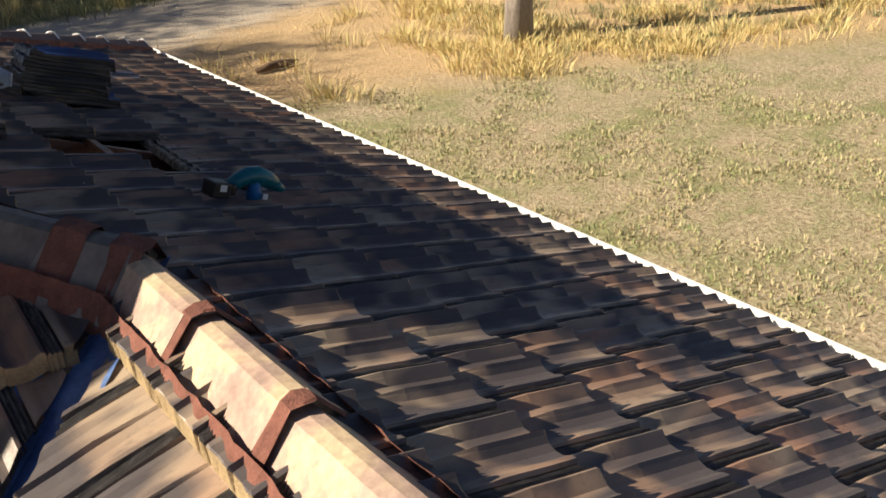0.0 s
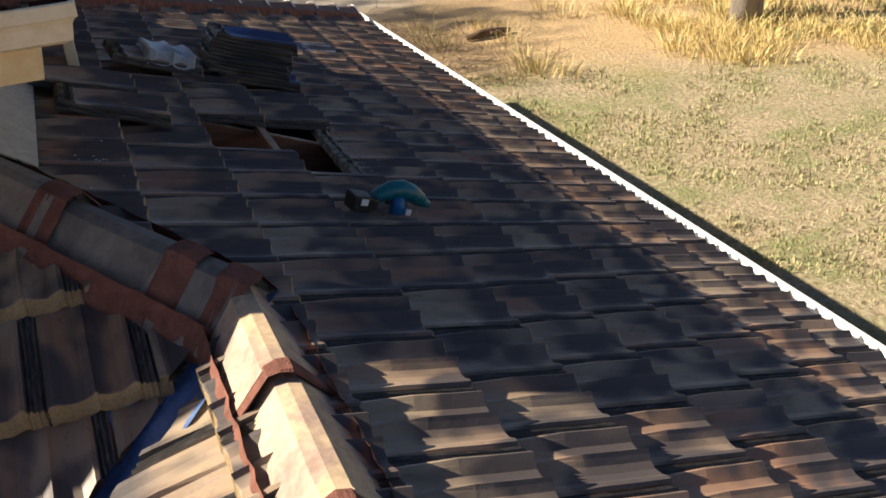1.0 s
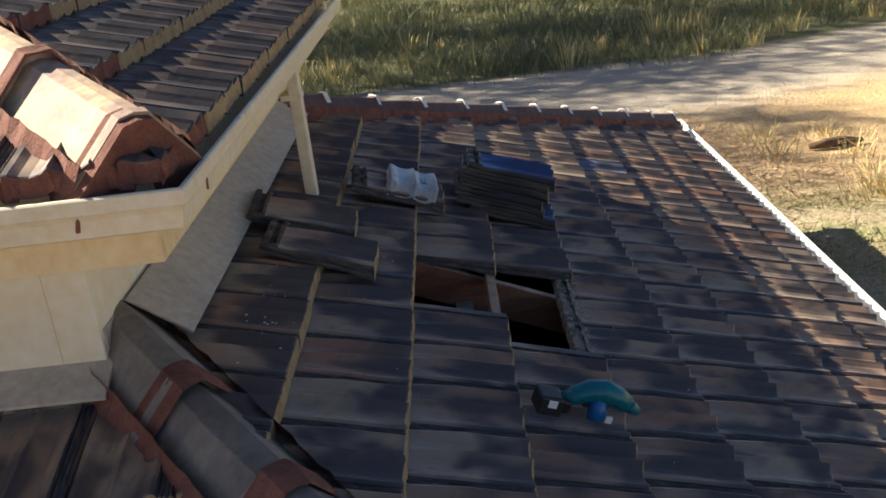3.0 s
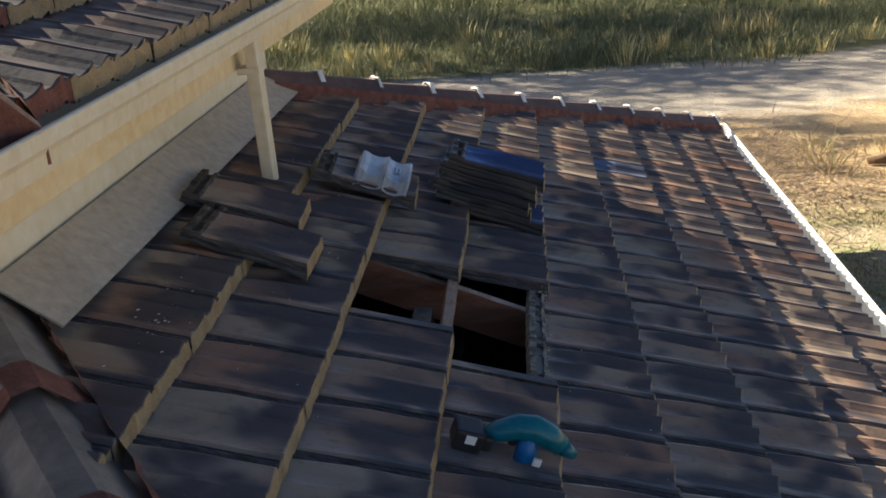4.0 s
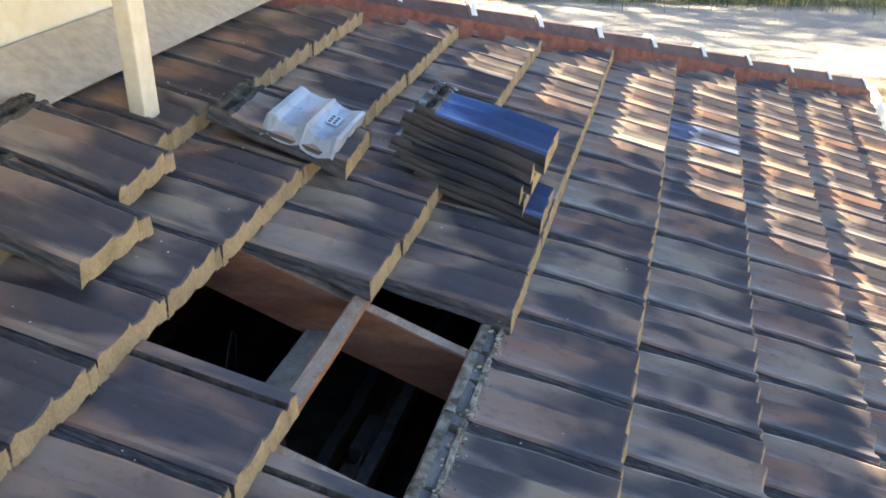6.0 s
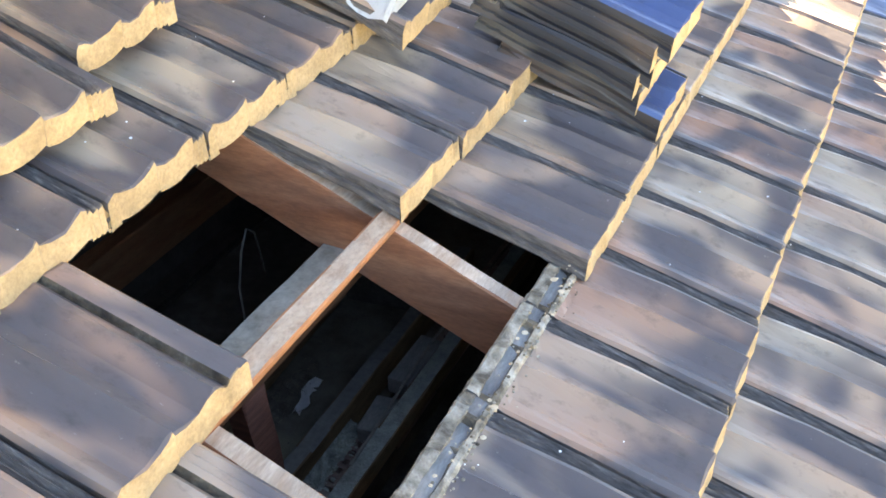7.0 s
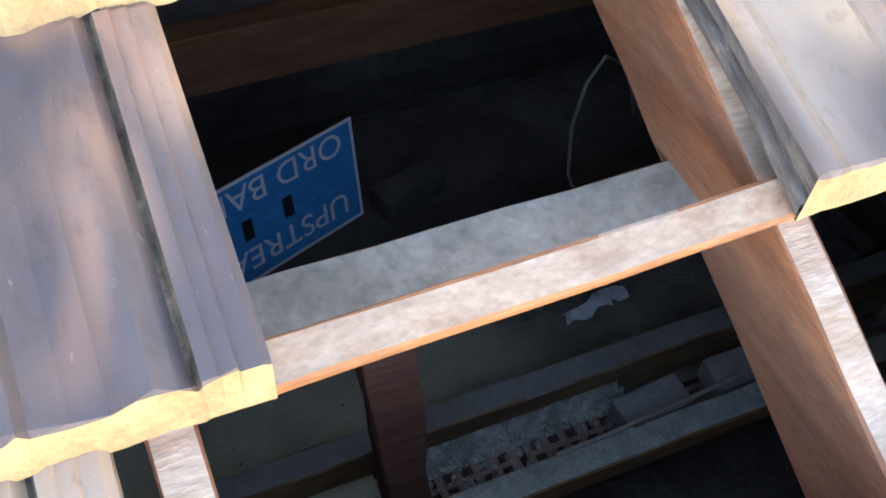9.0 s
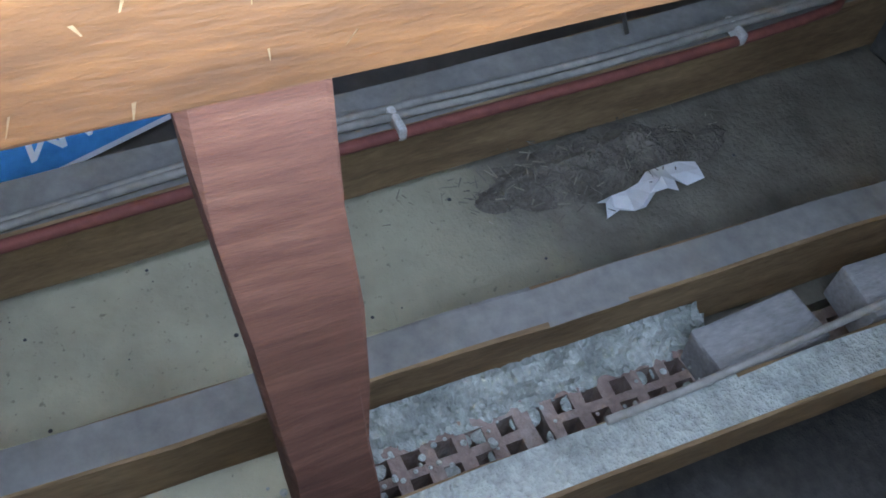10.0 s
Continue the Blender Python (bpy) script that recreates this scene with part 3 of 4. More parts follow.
def tufts(name, spots, mat, label, height, blades=16, lean=0.5, width=0.012, seed=5, spread=0.12):
    """Grass tufts as one joined object of single blades."""
    r = random.Random(seed)
    verts, faces = [], []
    height, width, spread = height * 0.72, width * 0.72, spread * 0.72
    for x, y, s in spots:
        x, y = yard(x, y)
        for _ in range(blades):
            a, q = r.uniform(0, 2 * math.pi), abs(r.gauss(0, spread)) * s
            h = height * s * r.uniform(0.5, 1.15)
            bx, by = x + q * math.cos(a), y + q * math.sin(a)
            ln = lean * h * r.uniform(0.2, 1.0)
            t = r.uniform(0, math.pi)
            wx, wy = math.cos(t) * width * s, math.sin(t) * width * s
            k = len(verts)
            mx, my = bx + 0.4 * ln * math.cos(a), by + 0.4 * ln * math.sin(a)
            verts += [(bx - wx, by - wy, YARD - 0.01), (bx + wx, by + wy, YARD - 0.01), (mx + wx * 0.7, my + wy * 0.7, YARD + h * 0.65),
                      (mx - wx * 0.7, my - wy * 0.7, YARD + h * 0.65), (bx + ln * math.cos(a), by + ln * math.sin(a), YARD + h)]
            faces += [(k, k + 1, k + 2, k + 3), (k + 3, k + 2, k + 4)]
    return tagged(new(name, mesh_of(name, verts, faces, mat)), label, "grass", kind="stuff")


rg = random.Random(11)
spots = []
while len(spots) < 1900:
    x, y = rg.uniform(5, 26), rg.uniform(3, 20)
    edge = 13.3 - 0.5 * x + 1.0 * noise.noise((x * 0.5, y * 0.5, 3))
    if y > edge + rg.uniform(-0.2, 0.6) and y < 20 - 0.05 * x and noise.noise((x * 0.55, y * 0.55, 7)) > 0.0 and y < 13 + 0.3 * x and not (x < 9.6 and y > 10.6 and rg.random() < 0.93):
        spots.append((x, y, rg.uniform(0.4, 1.6)))
tufts("dry_grass", spots, DRY, "pale dry straw grass tufts on bare earth", 0.19, 26, 1.3, 0.006, 5, 0.20)
spots = [(rg.uniform(11, 26), rg.uniform(4, 14), rg.uniform(0.5, 1.1)) for _ in range(700)]
spots = [s for s in spots if s[1] > 14.2 - 0.5 * s[0]]
tufts("green_grass", spots, GREEN, "fresh green grass between the straw", 0.22, 26, 0.9, 0.007, 6, 0.16)
spots = []
while len(spots) < 10500:
    x, y = rg.uniform(-22, 24), rg.uniform(20, 48)
    if y > 22 + 0.6 * noise.noise((x * 0.3, y * 0.3, 1)) + 0.02 * x * x * (x > 8):
        spots.append((x, y, rg.uniform(0.5, 1.2) + 0.7 * noise.noise((x * 0.35, y * 0.35, 5))))
tufts("tall_grass", spots, GREEN, "tall grey-green grass and weeds in shade", 0.38, 20, 1.2, 0.008, 8, 0.4)
spots = [(rg.uniform(-12, 20), rg.uniform(22.3, 30), rg.uniform(0.7, 1.5)) for _ in range(90)]
tufts("straw_tufts", spots, DRY, "straw-coloured tufts among the green weeds", 0.5, 40, 0.7, 0.008, 18, 0.16)
# fine lawn blades
spots = [(rg.uniform(3.0, 12), rg.uniform(-2, 12), rg.uniform(0.6, 1.3)) for _ in range(5200)]
spots = [s for s in spots if s[1] < 13.6 - 0.5 * s[0] and noise.noise((s[0] * 0.7, s[1] * 0.7, 2)) > -0.15]
tufts("lawn_grass", spots, mat_island("short lawn blades", [(0.0, (0.54, 0.44, 0.28)), (0.5, (0.42, 0.38, 0.21)), (1.0, (0.20, 0.27, 0.10))]), "short half-dry lawn blades", 0.05, 9, 0.9, 0.008, 9, 0.1)


def tree(x, y, height, spread, label, seed, leaf_n=2600, trunk_r=0.2, bare=0.35, leaf=1.0):
    """Gum tree: a tapered trunk, forking limbs and a crown of many single leaves in loose clumps."""
    r = random.Random(seed)
    top = holder("tree", pose(x, y, YARD), label, "tree")
    bm = tube([(0.0, 0, -0.1), (0.05, 0, height * 0.1), (r.uniform(-.15, .15), r.uniform(-.1, .1), height * 0.3), (r.uniform(-.3, .3), r.uniform(-.3, .3), height * 0.55), (r.uniform(-.4, .4), r.uniform(-.4, .4), height * 0.85)],
              [trunk_r * 1.3, trunk_r, trunk_r * 0.85, trunk_r * 0.55, trunk_r * 0.15], 12)
    part("trunk", bm, top, mats=BARK)
    tips = []
    for i in range(9):
        a = i * 2.4 + r.uniform(-0.4, 0.4)
        z0 = height * r.uniform(bare, 0.75)
        out = spread * r.uniform(0.5, 1.0)
        tip = Vector((math.cos(a) * out, math.sin(a) * out, z0 + height * r.uniform(0.1, 0.3)))
        part("limb", tube([(0, 0, z0), tip * 0.5 + Vector((0, 0, z0 * 0.5)), tip], [trunk_r * 0.45, trunk_r * 0.28, trunk_r * 0.08], 7), top, mats=BARK)
        for _ in range(5):
            tips.append(tip + Vector((r.gauss(0, spread * 0.25), r.gauss(0, spread * 0.25), r.gauss(0, height * 0.06))))
    verts, faces = [], []
    for _ in range(leaf_n):
        c = r.choice(tips)
        p = c + Vector((r.gauss(0, spread * 0.15), r.gauss(0, spread * 0.15), r.gauss(0, height * 0.04)))
        d = Vector((r.gauss(0, 1), r.gauss(0, 1), r.gauss(-0.6, 1))).normalized() * r.uniform(0.09, 0.18) * leaf
        s = d.cross(Vector((r.gauss(0, 1), r.gauss(0, 1), r.gauss(0, 1)))).normalized() * 0.03 * leaf
        k = len(verts)
        verts += [p, p + d * 0.4 + s, p + d, p + d * 0.4 - s]
        faces.append((k, k + 1, k + 2, k + 3))
    part("crown", mesh_of("crown", verts, faces, LEAF), top)
    return top


tree(7.53, 6.16, 8.0, 2.2, "pale-barked gum tree standing in dry grass", 21, 3000, 0.17, 0.55)
# trees added out of view; their crowns throw dappled shade over the far yard
SHADE_TREES = [(-10.6, 22.4, 14, 3.6), (-8.9, 24.2, 15, 3.4), (-15.4, 20.3, 14, 3.8), (-15.4, 23.9, 14, 4.2), (-9.8, 28.6, 17, 4.4), (-15.2, 16.6, 14, 2.8)]
for i, (x, y, h, spr) in enumerate(SHADE_TREES):
    tree(x, y, h, spr, "unseen gum tree added to cast shade on the yard", 30 + i, 5200, 0.24, leaf=1.7)

# fallen branch, short log and twig litter
log = part("log", tube([(-0.30, 0.04, 0.05), (-0.12, 0.0, 0.07), (0.10, 0.03, 0.06), (0.33, -0.03, 0.045)], [0.035, 0.06, 0.055, 0.03], 10), None, pose(4.55, 7.5, YARD, 0, 0, 10), mats=mat_plain("rotten brown log", [(0.3, (0.09, 0.055, 0.03)), (0.7, (0.20, 0.13, 0.075))], 12, 0.9, 0.7))
tagged(log, "short rotten brown log lying on sandy earth", "log")
top = holder("fallen_branch", pose(12.2, 8.3, YARD), "fallen dead branch lying in the grass", "branch")
part("limb", tube([(-2.0, 0.3, 0.16), (-0.8, -0.1, 0.2), (0.6, 0.1, 0.17), (2.0, -0.35, 0.22), (3.0, -0.2, 0.3)], [0.13, 0.12, 0.1, 0.07, 0.03], 9), top, mats=BARK)
part("twig", tube([(0.4, 0.1, 0.2), (0.9, 0.7, 0.5), (1.1, 1.3, 0.6)], [0.05, 0.035, 0.01], 7), top, mats=BARK)
verts, faces = [], []
for _ in range(900):
    x, y = yard(rg.gauss(5.0, 0.8), rg.gauss(12.3, 1.5))
    a, ln = rg.uniform(0, 6.3), rg.uniform(0.1, 0.45)
    d, s = Vector((math.cos(a), math.sin(a), rg.uniform(-0.1, 0.2))) * ln, Vector((-math.sin(a), math.cos(a), 0)) * 0.008
    p, k = Vector((x, y, YARD + rg.uniform(0.01, 0.1))), len(verts)
    verts += [p - s, p + s, p + d + s * 0.4, p + d - s * 0.4]
    faces.append((k, k + 1, k + 2, k + 3))
tagged(new("twig_litter", mesh_of("twig_litter", verts, faces, TWIG)), "heap of dead twigs on the sandy earth", "twigs", kind="stuff")

# ---- lower roof: structure ----
UMAX = 2.47
HIP_FAR = ((0.0, 2.93), (1.03, -1.0))     # line point and inward normal in the roof plane
HIP_NEAR = ((-0.865, -0.90), (1.0, 0.92))


def on_roof(u, v, w=0.0):
    return ROOF @ Vector((u, v, w))


roof = holder("roof_slope", pose(0, 0, 0), "lower roof of weathered brown interlocking tiles, with a gap", "roof", kind="structure")
missing = {(1, -1), (1, 0), (2, -1), (2, 0), (2, 1)}   # course and number along it
odd_tiles = {(4, 10): DULL_BLUE, (1, -2): OPEN_TILE, (2, -2): OPEN_TILE}
# house walls under the roof
def wall(name, lo, hi, label, mat=BRICKWALL):
    ob = part(name, box(lo, hi, 0.004), None, mats=mat)
    return tagged(ob, label, "wall", kind="structure")


wall("wall_east", (1.55, -6.0, 0), (1.78, 4.6, 2.42), "brown brick house wall under the eave")
wall("wall_north", (-4.0, 4.37, 0), (1.55, 4.6, 2.42), "brown brick end wall of the house")
wall("wall_south", (-4.0, -6.0, 0), (1.55, -5.77, 2.42), "brown brick wall behind the camera")
wall("wall_west", (-4.23, -6.0, 0), (-4.0, 4.6, 2.42), "brown brick wall on the far side of the house")

# fascia board and white gutter
gz = on_roof(UMAX, 0, 0)
gx = gz.x
fascia = part("fascia_lower", box((gx - 0.08, -6.2, gz.z - 0.22), (gx - 0.055, 5.42, gz.z - 0.05), 0.003), None, mats=WHITE)
tagged(fascia, "white painted fascia board below the tiles", "fascia", kind="structure")
soffit = part("soffit_lower", box((1.78, -6.2, gz.z - 0.235), (gx - 0.06, 5.4, gz.z - 0.222), 0.0), None, mats=WHITE)
tagged(soffit, "white soffit lining under the eave", "soffit", kind="structure")


def gutter(name, a, b, mat, label, height=0.11, width=0.115, lip=0.014, mitre=(0, 0)):
    """Quad gutter: back, bottom, front and a rolled lip, running from a to b with its front to the right of that way."""
    a, b = Vector(a), Vector(b)
    d = (b - a).normalized()
    out = d.cross(Vector((0, 0, 1))).normalized()
    sec = [(0, height * 0.9), (0, 0), (width * 0.55, 0), (width * 0.8, 0.012), (width * 0.86, height * 0.5), (width * 0.93, height * 0.62), (width, height * 0.66), (width, height - 0.004), (width - 0.004, height),
           (width - lip, height), (width - lip, height - 0.012), (width - 0.005, height - 0.012), (width - 0.006, height * 0.68), (width * 0.85, height * 0.6), (width * 0.78, 0.016), (width * 0.53, 0.004), (0.004, 0.004), (0.004, height * 0.9)]
    bm = bmesh.new()
    n = max(1, int((b - a).length / 1.2))
    rows = []
    for i in range(n + 1):
        p = a.lerp(b, i / n)
        cut = mitre[0] if i == 0 else mitre[1] if i == n else 0
        rows.append([bm.verts.new(p + out * x + d * x * cut + Vector((0, 0, z))) for x, z in sec])
    for p, q in zip(rows, rows[1:]):
        for k in range(len(sec)):
            bm.faces.new((p[k], p[(k + 1) % len(sec)], q[(k + 1) % len(sec)], q[k]))
    bm.faces.new(rows[0])
    bm.faces.new(rows[-1][::-1])
    return tagged(part(name, bm, None, mats=mat), label, "gutter", kind="structure")


gutter("gutter_east", (gx - 0.05, -6.2, gz.z - 0.125), (gx - 0.05, 5.62, gz.z - 0.125), WHITE, "white metal gutter along the lower eave")
gutter("gutter_north", (gx + 0.062, 5.50, gz.z - 0.125), (-3.0, 5.50, gz.z - 0.125), WHITE, "white metal gutter round the far eave")

# ---- upper house: wall, flashing, eave ----
WX, WY0, WY1 = -0.79, -1.0, 2.22
wall("wall_upper_east", (WX - 0.12, WY0, 3.3), (WX, WY1, 4.28), "cream painted wall above the lower roof", WALL)
wall("wall_upper_south", (-4.2, WY0, 3.3), (WX - 0.12, WY0 + 0.12, 4.28), "cream painted return wall above the roof", WALL)
wall("wall_upper_north", (-4.2, WY1 - 0.12, 3.3), (WX - 0.12, WY1, 4.28), "cream painted far wall above the roof", WALL)
fl = part("flashing", box((0.0, -0.80, 0.0), (0.215, 2.15, 0.008), 0.002, ROOF @ pose(-0.862, 0, 0.040, 0, 13.5, 0)), None, mats=LEAD)
tagged(fl, "dull grey apron flashing where wall meets tiles", "flashing", kind="structure")
fl = part("flashing_upstand", box((WX, -0.98, 3.80), (WX + 0.006, 2.18, 3.862), 0.0), None, mats=LEAD)
tagged(fl, "grey flashing turned up the wall", "flashing", kind="structure")
fl = part("flashing_south", box((-3.0, -0.15, 0.0), (0.0, 0.0, 0.012), 0.002, pose(WX + 0.02, WY0 + 0.02, 3.775, 22.5, 0, 0)), None, mats=LEAD)
tagged(fl, "pale grey flashing at the foot of the return wall", "flashing", kind="structure")
EX, EY0, EY1, EZ = -0.50, -1.21, 2.82, 4.215   # back of the upper gutter, its two ends, its bottom
gutter("gutter_upper_east", (EX, EY0, EZ), (EX, EY1, EZ), CREAM, "cream metal gutter along the upper eave", mitre=(-1, 0))
gutter("gutter_upper_south", (-4.5, EY0, EZ), (EX - 0.001, EY0, EZ), CREAM, "cream metal gutter round the near eave", mitre=(0, 1))
f1 = part("fascia_upper_east", box((EX - 0.025, EY0 + 0.03, EZ - 0.10), (EX - 0.003, EY1, EZ + 0.1), 0.003), None, mats=FASCIA)
tagged(f1, "yellowed cream fascia board under the gutter", "fascia", kind="structure")
f2 = part("fascia_upper_south", box((-4.5, EY0 + 0.004, EZ - 0.10), (EX - 0.003, EY0 + 0.026, EZ + 0.1), 0.003), None, mats=FASCIA)
tagged(f2, "yellowed cream fascia board on the return eave", "fascia", kind="structure")
sf = part("soffit_upper", box((-4.5, EY0 + 0.03, EZ - 0.085), (EX - 0.03, EY1, EZ - 0.07), 0.0), None, mats=WALL)
tagged(sf, "cream soffit under the upper eave", "soffit", kind="structure")

# downpipe on the lower roof
dp = holder("downpipe", pose(-0.437, 0.725, 0), "cream rectangular downpipe standing on the tiles", "downpipe")
bm = bmesh.new()
add_box(bm, (-0.025, -0.040, 3.655), (0.025, 0.040, 4.25), 0.006)
part("pipe", bm, dp, mats=CREAM)
part("bracket", box((-0.060, -0.046, 4.10), (0.028, 0.046, 4.125), 0.002), dp, mats=CREAM, label="cream pipe strap")

# upper roof slopes
UP_E = pose(EX + 0.07, 0, EZ + 0.155, 0, PITCH, 0)
UP_S = pose(0, EY0 - 0.07, EZ + 0.155, 0, 0, -90) @ pose(0, 0, 0, 0, PITCH, 0)

# ---- under the roof: timbers and ceiling ----
def timber(name, a, b, w, h, mat, label, seed=0, wob=0.0015, category="timber", top=None, base=None):
    bm = beam_between(a, b, w, h, 0.003, wob, seed)
    if top is not None:
        bm.normal_update()
        for f in bm.faces:
            if abs(f.normal.z) > 0.9 and f.calc_center_median().z > (a[2] + b[2]) / 2:
                f.material_index = 1
    if base is not None:
        bm.transform(base)
    return tagged(part(name, bm, None, mats=[mat, top or mat]), label, category, kind="structure")


for i, v in enumerate([-4.4, -3.8, -3.2, -2.6, -2.0, -1.4, -0.8, -0.193, 0.42, 1.05, 1.65, 2.25]):
    lo = -0.85 if v > -1.2 else -0.15
    timber("rafter", on_roof(lo, v, -0.150), on_roof(2.38, v, -0.150), 0.042, 0.15, RED_WOOD, "red-brown sawn roof rafter", i, top=PALE_WOOD)
for k in range(-1, 7):
    u = (k + 1) * GAUGE - LONG + 0.045
    for seg, (v0, v1) in enumerate(((-4.9, -2.8), (-2.8, -0.9), (-0.9, 2.3 + 0.9 * u))):
        if k == -1 and seg < 2:
            continue
        if k == 1 and seg == 2:
            u, v0, v1 = u + 0.031, -0.88, 0.46
        a, b = Vector((u, v0, -0.064)), Vector((u - (0.012 if v1 == 0.46 else 0.0), v1, -0.064))
        timber("batten", a, b, 0.042, 0.03, BATTEN_SIDE if k == 1 else GREY_WOOD, "pale sawn tile batten nailed across the rafters", 40 + k, top=BATTEN_TOP if k == 1 else None, base=ROOF)
timber("batten", Vector((0.315, 0.47, -0.058)), Vector((0.315, 3.0, -0.058)), 0.042, 0.03, GREY_WOOD, "grey sawn tile batten nailed across the rafters", 77, base=ROOF)
timber("purlin", (0.1765, -3.5, 3.179), (0.1765, 2.2, 3.179), 0.074, 0.078, ORANGE_WOOD, "orange-brown hardwood purlin under the rafters", 60, top=BEIGE_DUST)
timber("prop", (0.187, 0.083, 2.60), (0.187, 0.035, 3.141), 0.064, 0.045, STUD, "rough red-brown timber prop below the purlin", 62, 0.003)
timber("joist", (0.094, -1.5, 2.655), (0.101, 1.2, 2.655), 0.043, 0.09, BROWN_WOOD, "brown ceiling joist with a dusty top", 63, top=DUSTY_TOP)
timber("trimmer", (-0.165, 0.955, 2.66), (0.078, 0.985, 2.66), 0.05, 0.10, DUST, "dark grey-brown trimmer between two joists", 66)
timber("joist", (-0.106, -1.5, 2.655), (-0.246, 2.0, 2.655), 0.067, 0.09, BROWN_WOOD, "brown ceiling joist carrying cables", 64, top=DUSTY_TOP)
timber("top_plate", (0.240, -1.5, 2.675), (0.245, 1.8, 2.675), 0.046, 0.05, BROWN_WOOD, "grey top plate splashed with old plaster", 65, top=LIME)
old = part("ceiling_dark", box((-2.25, -5.7, 2.50), (-0.265, 4.3, 2.533)), None, mats=INNER_DARK)
tagged(old, "dark old ceiling boards beyond the joist", "ceiling", kind="structure")
ceil = part("ceiling", box((-0.264, -5.7, 2.46), (0.14, 4.3, 2.60)), None, mats=PLASTER)
tagged(ceil, "beige dusty ceiling lining seen from above", "ceiling", kind="structure")
patch = part("ceiling_patch", box((0.11, -1.4, 2.585), (0.20, 0.05, 2.63)), None, mats=PLASTER)
tagged(patch, "beige plaster strip between joist and plate", "ceiling", kind="structure")
timber("packer", (-0.435, 0.268, 2.560), (-0.475, 0.40, 2.560), 0.06, 0.054, INNER_DARK, "dark old timber beside the joist", 67)
timber("wall_plate", (-0.765, -0.93, 2.735), (-0.765, 2.43, 2.735), 0.06, 0.14, BATTEN_SIDE, "dark red-brown plank along the inner wall", 68)
timber("cover_strip", (-0.700, -0.93, 2.541), (-0.700, 2.43, 2.541), 0.022, 0.014, DUST, "dusty cover strip over the ceiling boards", 69)
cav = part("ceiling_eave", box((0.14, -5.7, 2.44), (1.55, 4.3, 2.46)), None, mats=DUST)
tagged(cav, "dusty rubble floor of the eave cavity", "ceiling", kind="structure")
# plain walls added to keep stray light out of the ceiling space
wall("wall_inner_west", (-0.93, -0.94, 2.44), (-0.80, 2.44, 3.62), "plain dark wall added to keep stray light out of the roof space", INNER_DARK)
wall("wall_inner_core", (0.1415, -0.93, 2.40), (0.204, 2.44, 2.556), "wall core added to stop light under the perforated course", DUST)


def roof_wall(name, y0, y1, x0, label):
    """An added closing wall whose top follows the underside of the lower roof."""
    x1, drop = 1.55, 0.30
    top = [3.5 - x * math.tan(radians(PITCH)) - drop for x in (x0, x1)]
    bm = bmesh.new()
    a, b = [[bm.verts.new(p) for p in ((x0, y, 2.44), (x1, y, 2.44), (x1, y, max(2.46, top[1])), (x0, y, top[0]))] for y in (y0, y1)]
    bm.faces.new(a)
    bm.faces.new(b[::-1])
    for k in range(4):
        bm.faces.new((a[k], b[k], b[(k + 1) % 4], a[(k + 1) % 4]))
    return tagged(part(name, bm, None, mats=INNER_DARK), label, "wall", kind="structure")


roof_wall("wall_inner_south", -1.06, -0.94, -0.70, "plain dark wall added across the roof space to block light")
roof_wall("wall_inner_north", 2.45, 2.57, -0.80, "plain dark wall added at the end of the roof space to block light")
# things in the ceiling space
CLIP = mat_plain("dusty white clip", [(0.3, (0.30, 0.28, 0.25)), (0.7, (0.48, 0.46, 0.42))], 60, 0.8, 0.2)
top = holder("cable_run", pose(0.026, 0, 0, 0, 0, 2.3), "red conduit and grey cables clipped along a joist", "cable")
part("conduit", tube([(-0.150, y, 2.700 + 0.002 * math.sin(y * 9)) for y in [-1.2 + 0.1 * i for i in range(20)]] + [(-0.152, 0.78, 2.702), (-0.158, 0.84, 2.70), (-0.19, 0.89, 2.70), (-0.25, 0.92, 2.70)], 0.0065), top, mats=RED_PVC, label="faded red conduit")
for dx, dz in ((-0.166, 0.708), (-0.176, 0.707)):
    part("cable", tube([(dx + 0.004 * math.sin(y * 7 + dx * 90), y, 2.0 + dz + 0.003 * math.sin(y * 11)) for y in [-1.2 + 0.1 * i for i in range(28)]], 0.0045), top, mats=GREY_PVC)
for y in (-0.145, 0.265, 0.69, 1.2):
    part("clip", box((-0.180, y - 0.005, 2.696), (-0.143, y + 0.005, 2.713), 0.004), top, mats=CLIP, label="white cable clip")
wire = part("loose_cable", tube([(0.222, 0.30, 2.703), (0.221, 0.385, 2.705), (0.216, 0.48, 2.707), (0.209, 0.60, 2.709), (0.204, 0.75, 2.712), (0.22, 1.5, 2.706)], 0.004), None, mats=GREY_PVC)
tagged(wire, "thin grey cable lying loose over the plate", "cable")
wire = part("loose_wire", tube([(-0.20, 0.56, 2.702), (-0.199, 0.52, 2.80), (-0.17, 0.485, 2.95), (-0.13, 0.465, 3.08), (-0.114, 0.475, 3.139), (-0.13, 0.52, 3.10), (-0.17, 0.58, 3.0), (-0.205, 0.631, 2.889)], 0.0028), None, mats=GREY_PVC)
tagged(wire, "thin loop of pale wire on the joist", "wire")


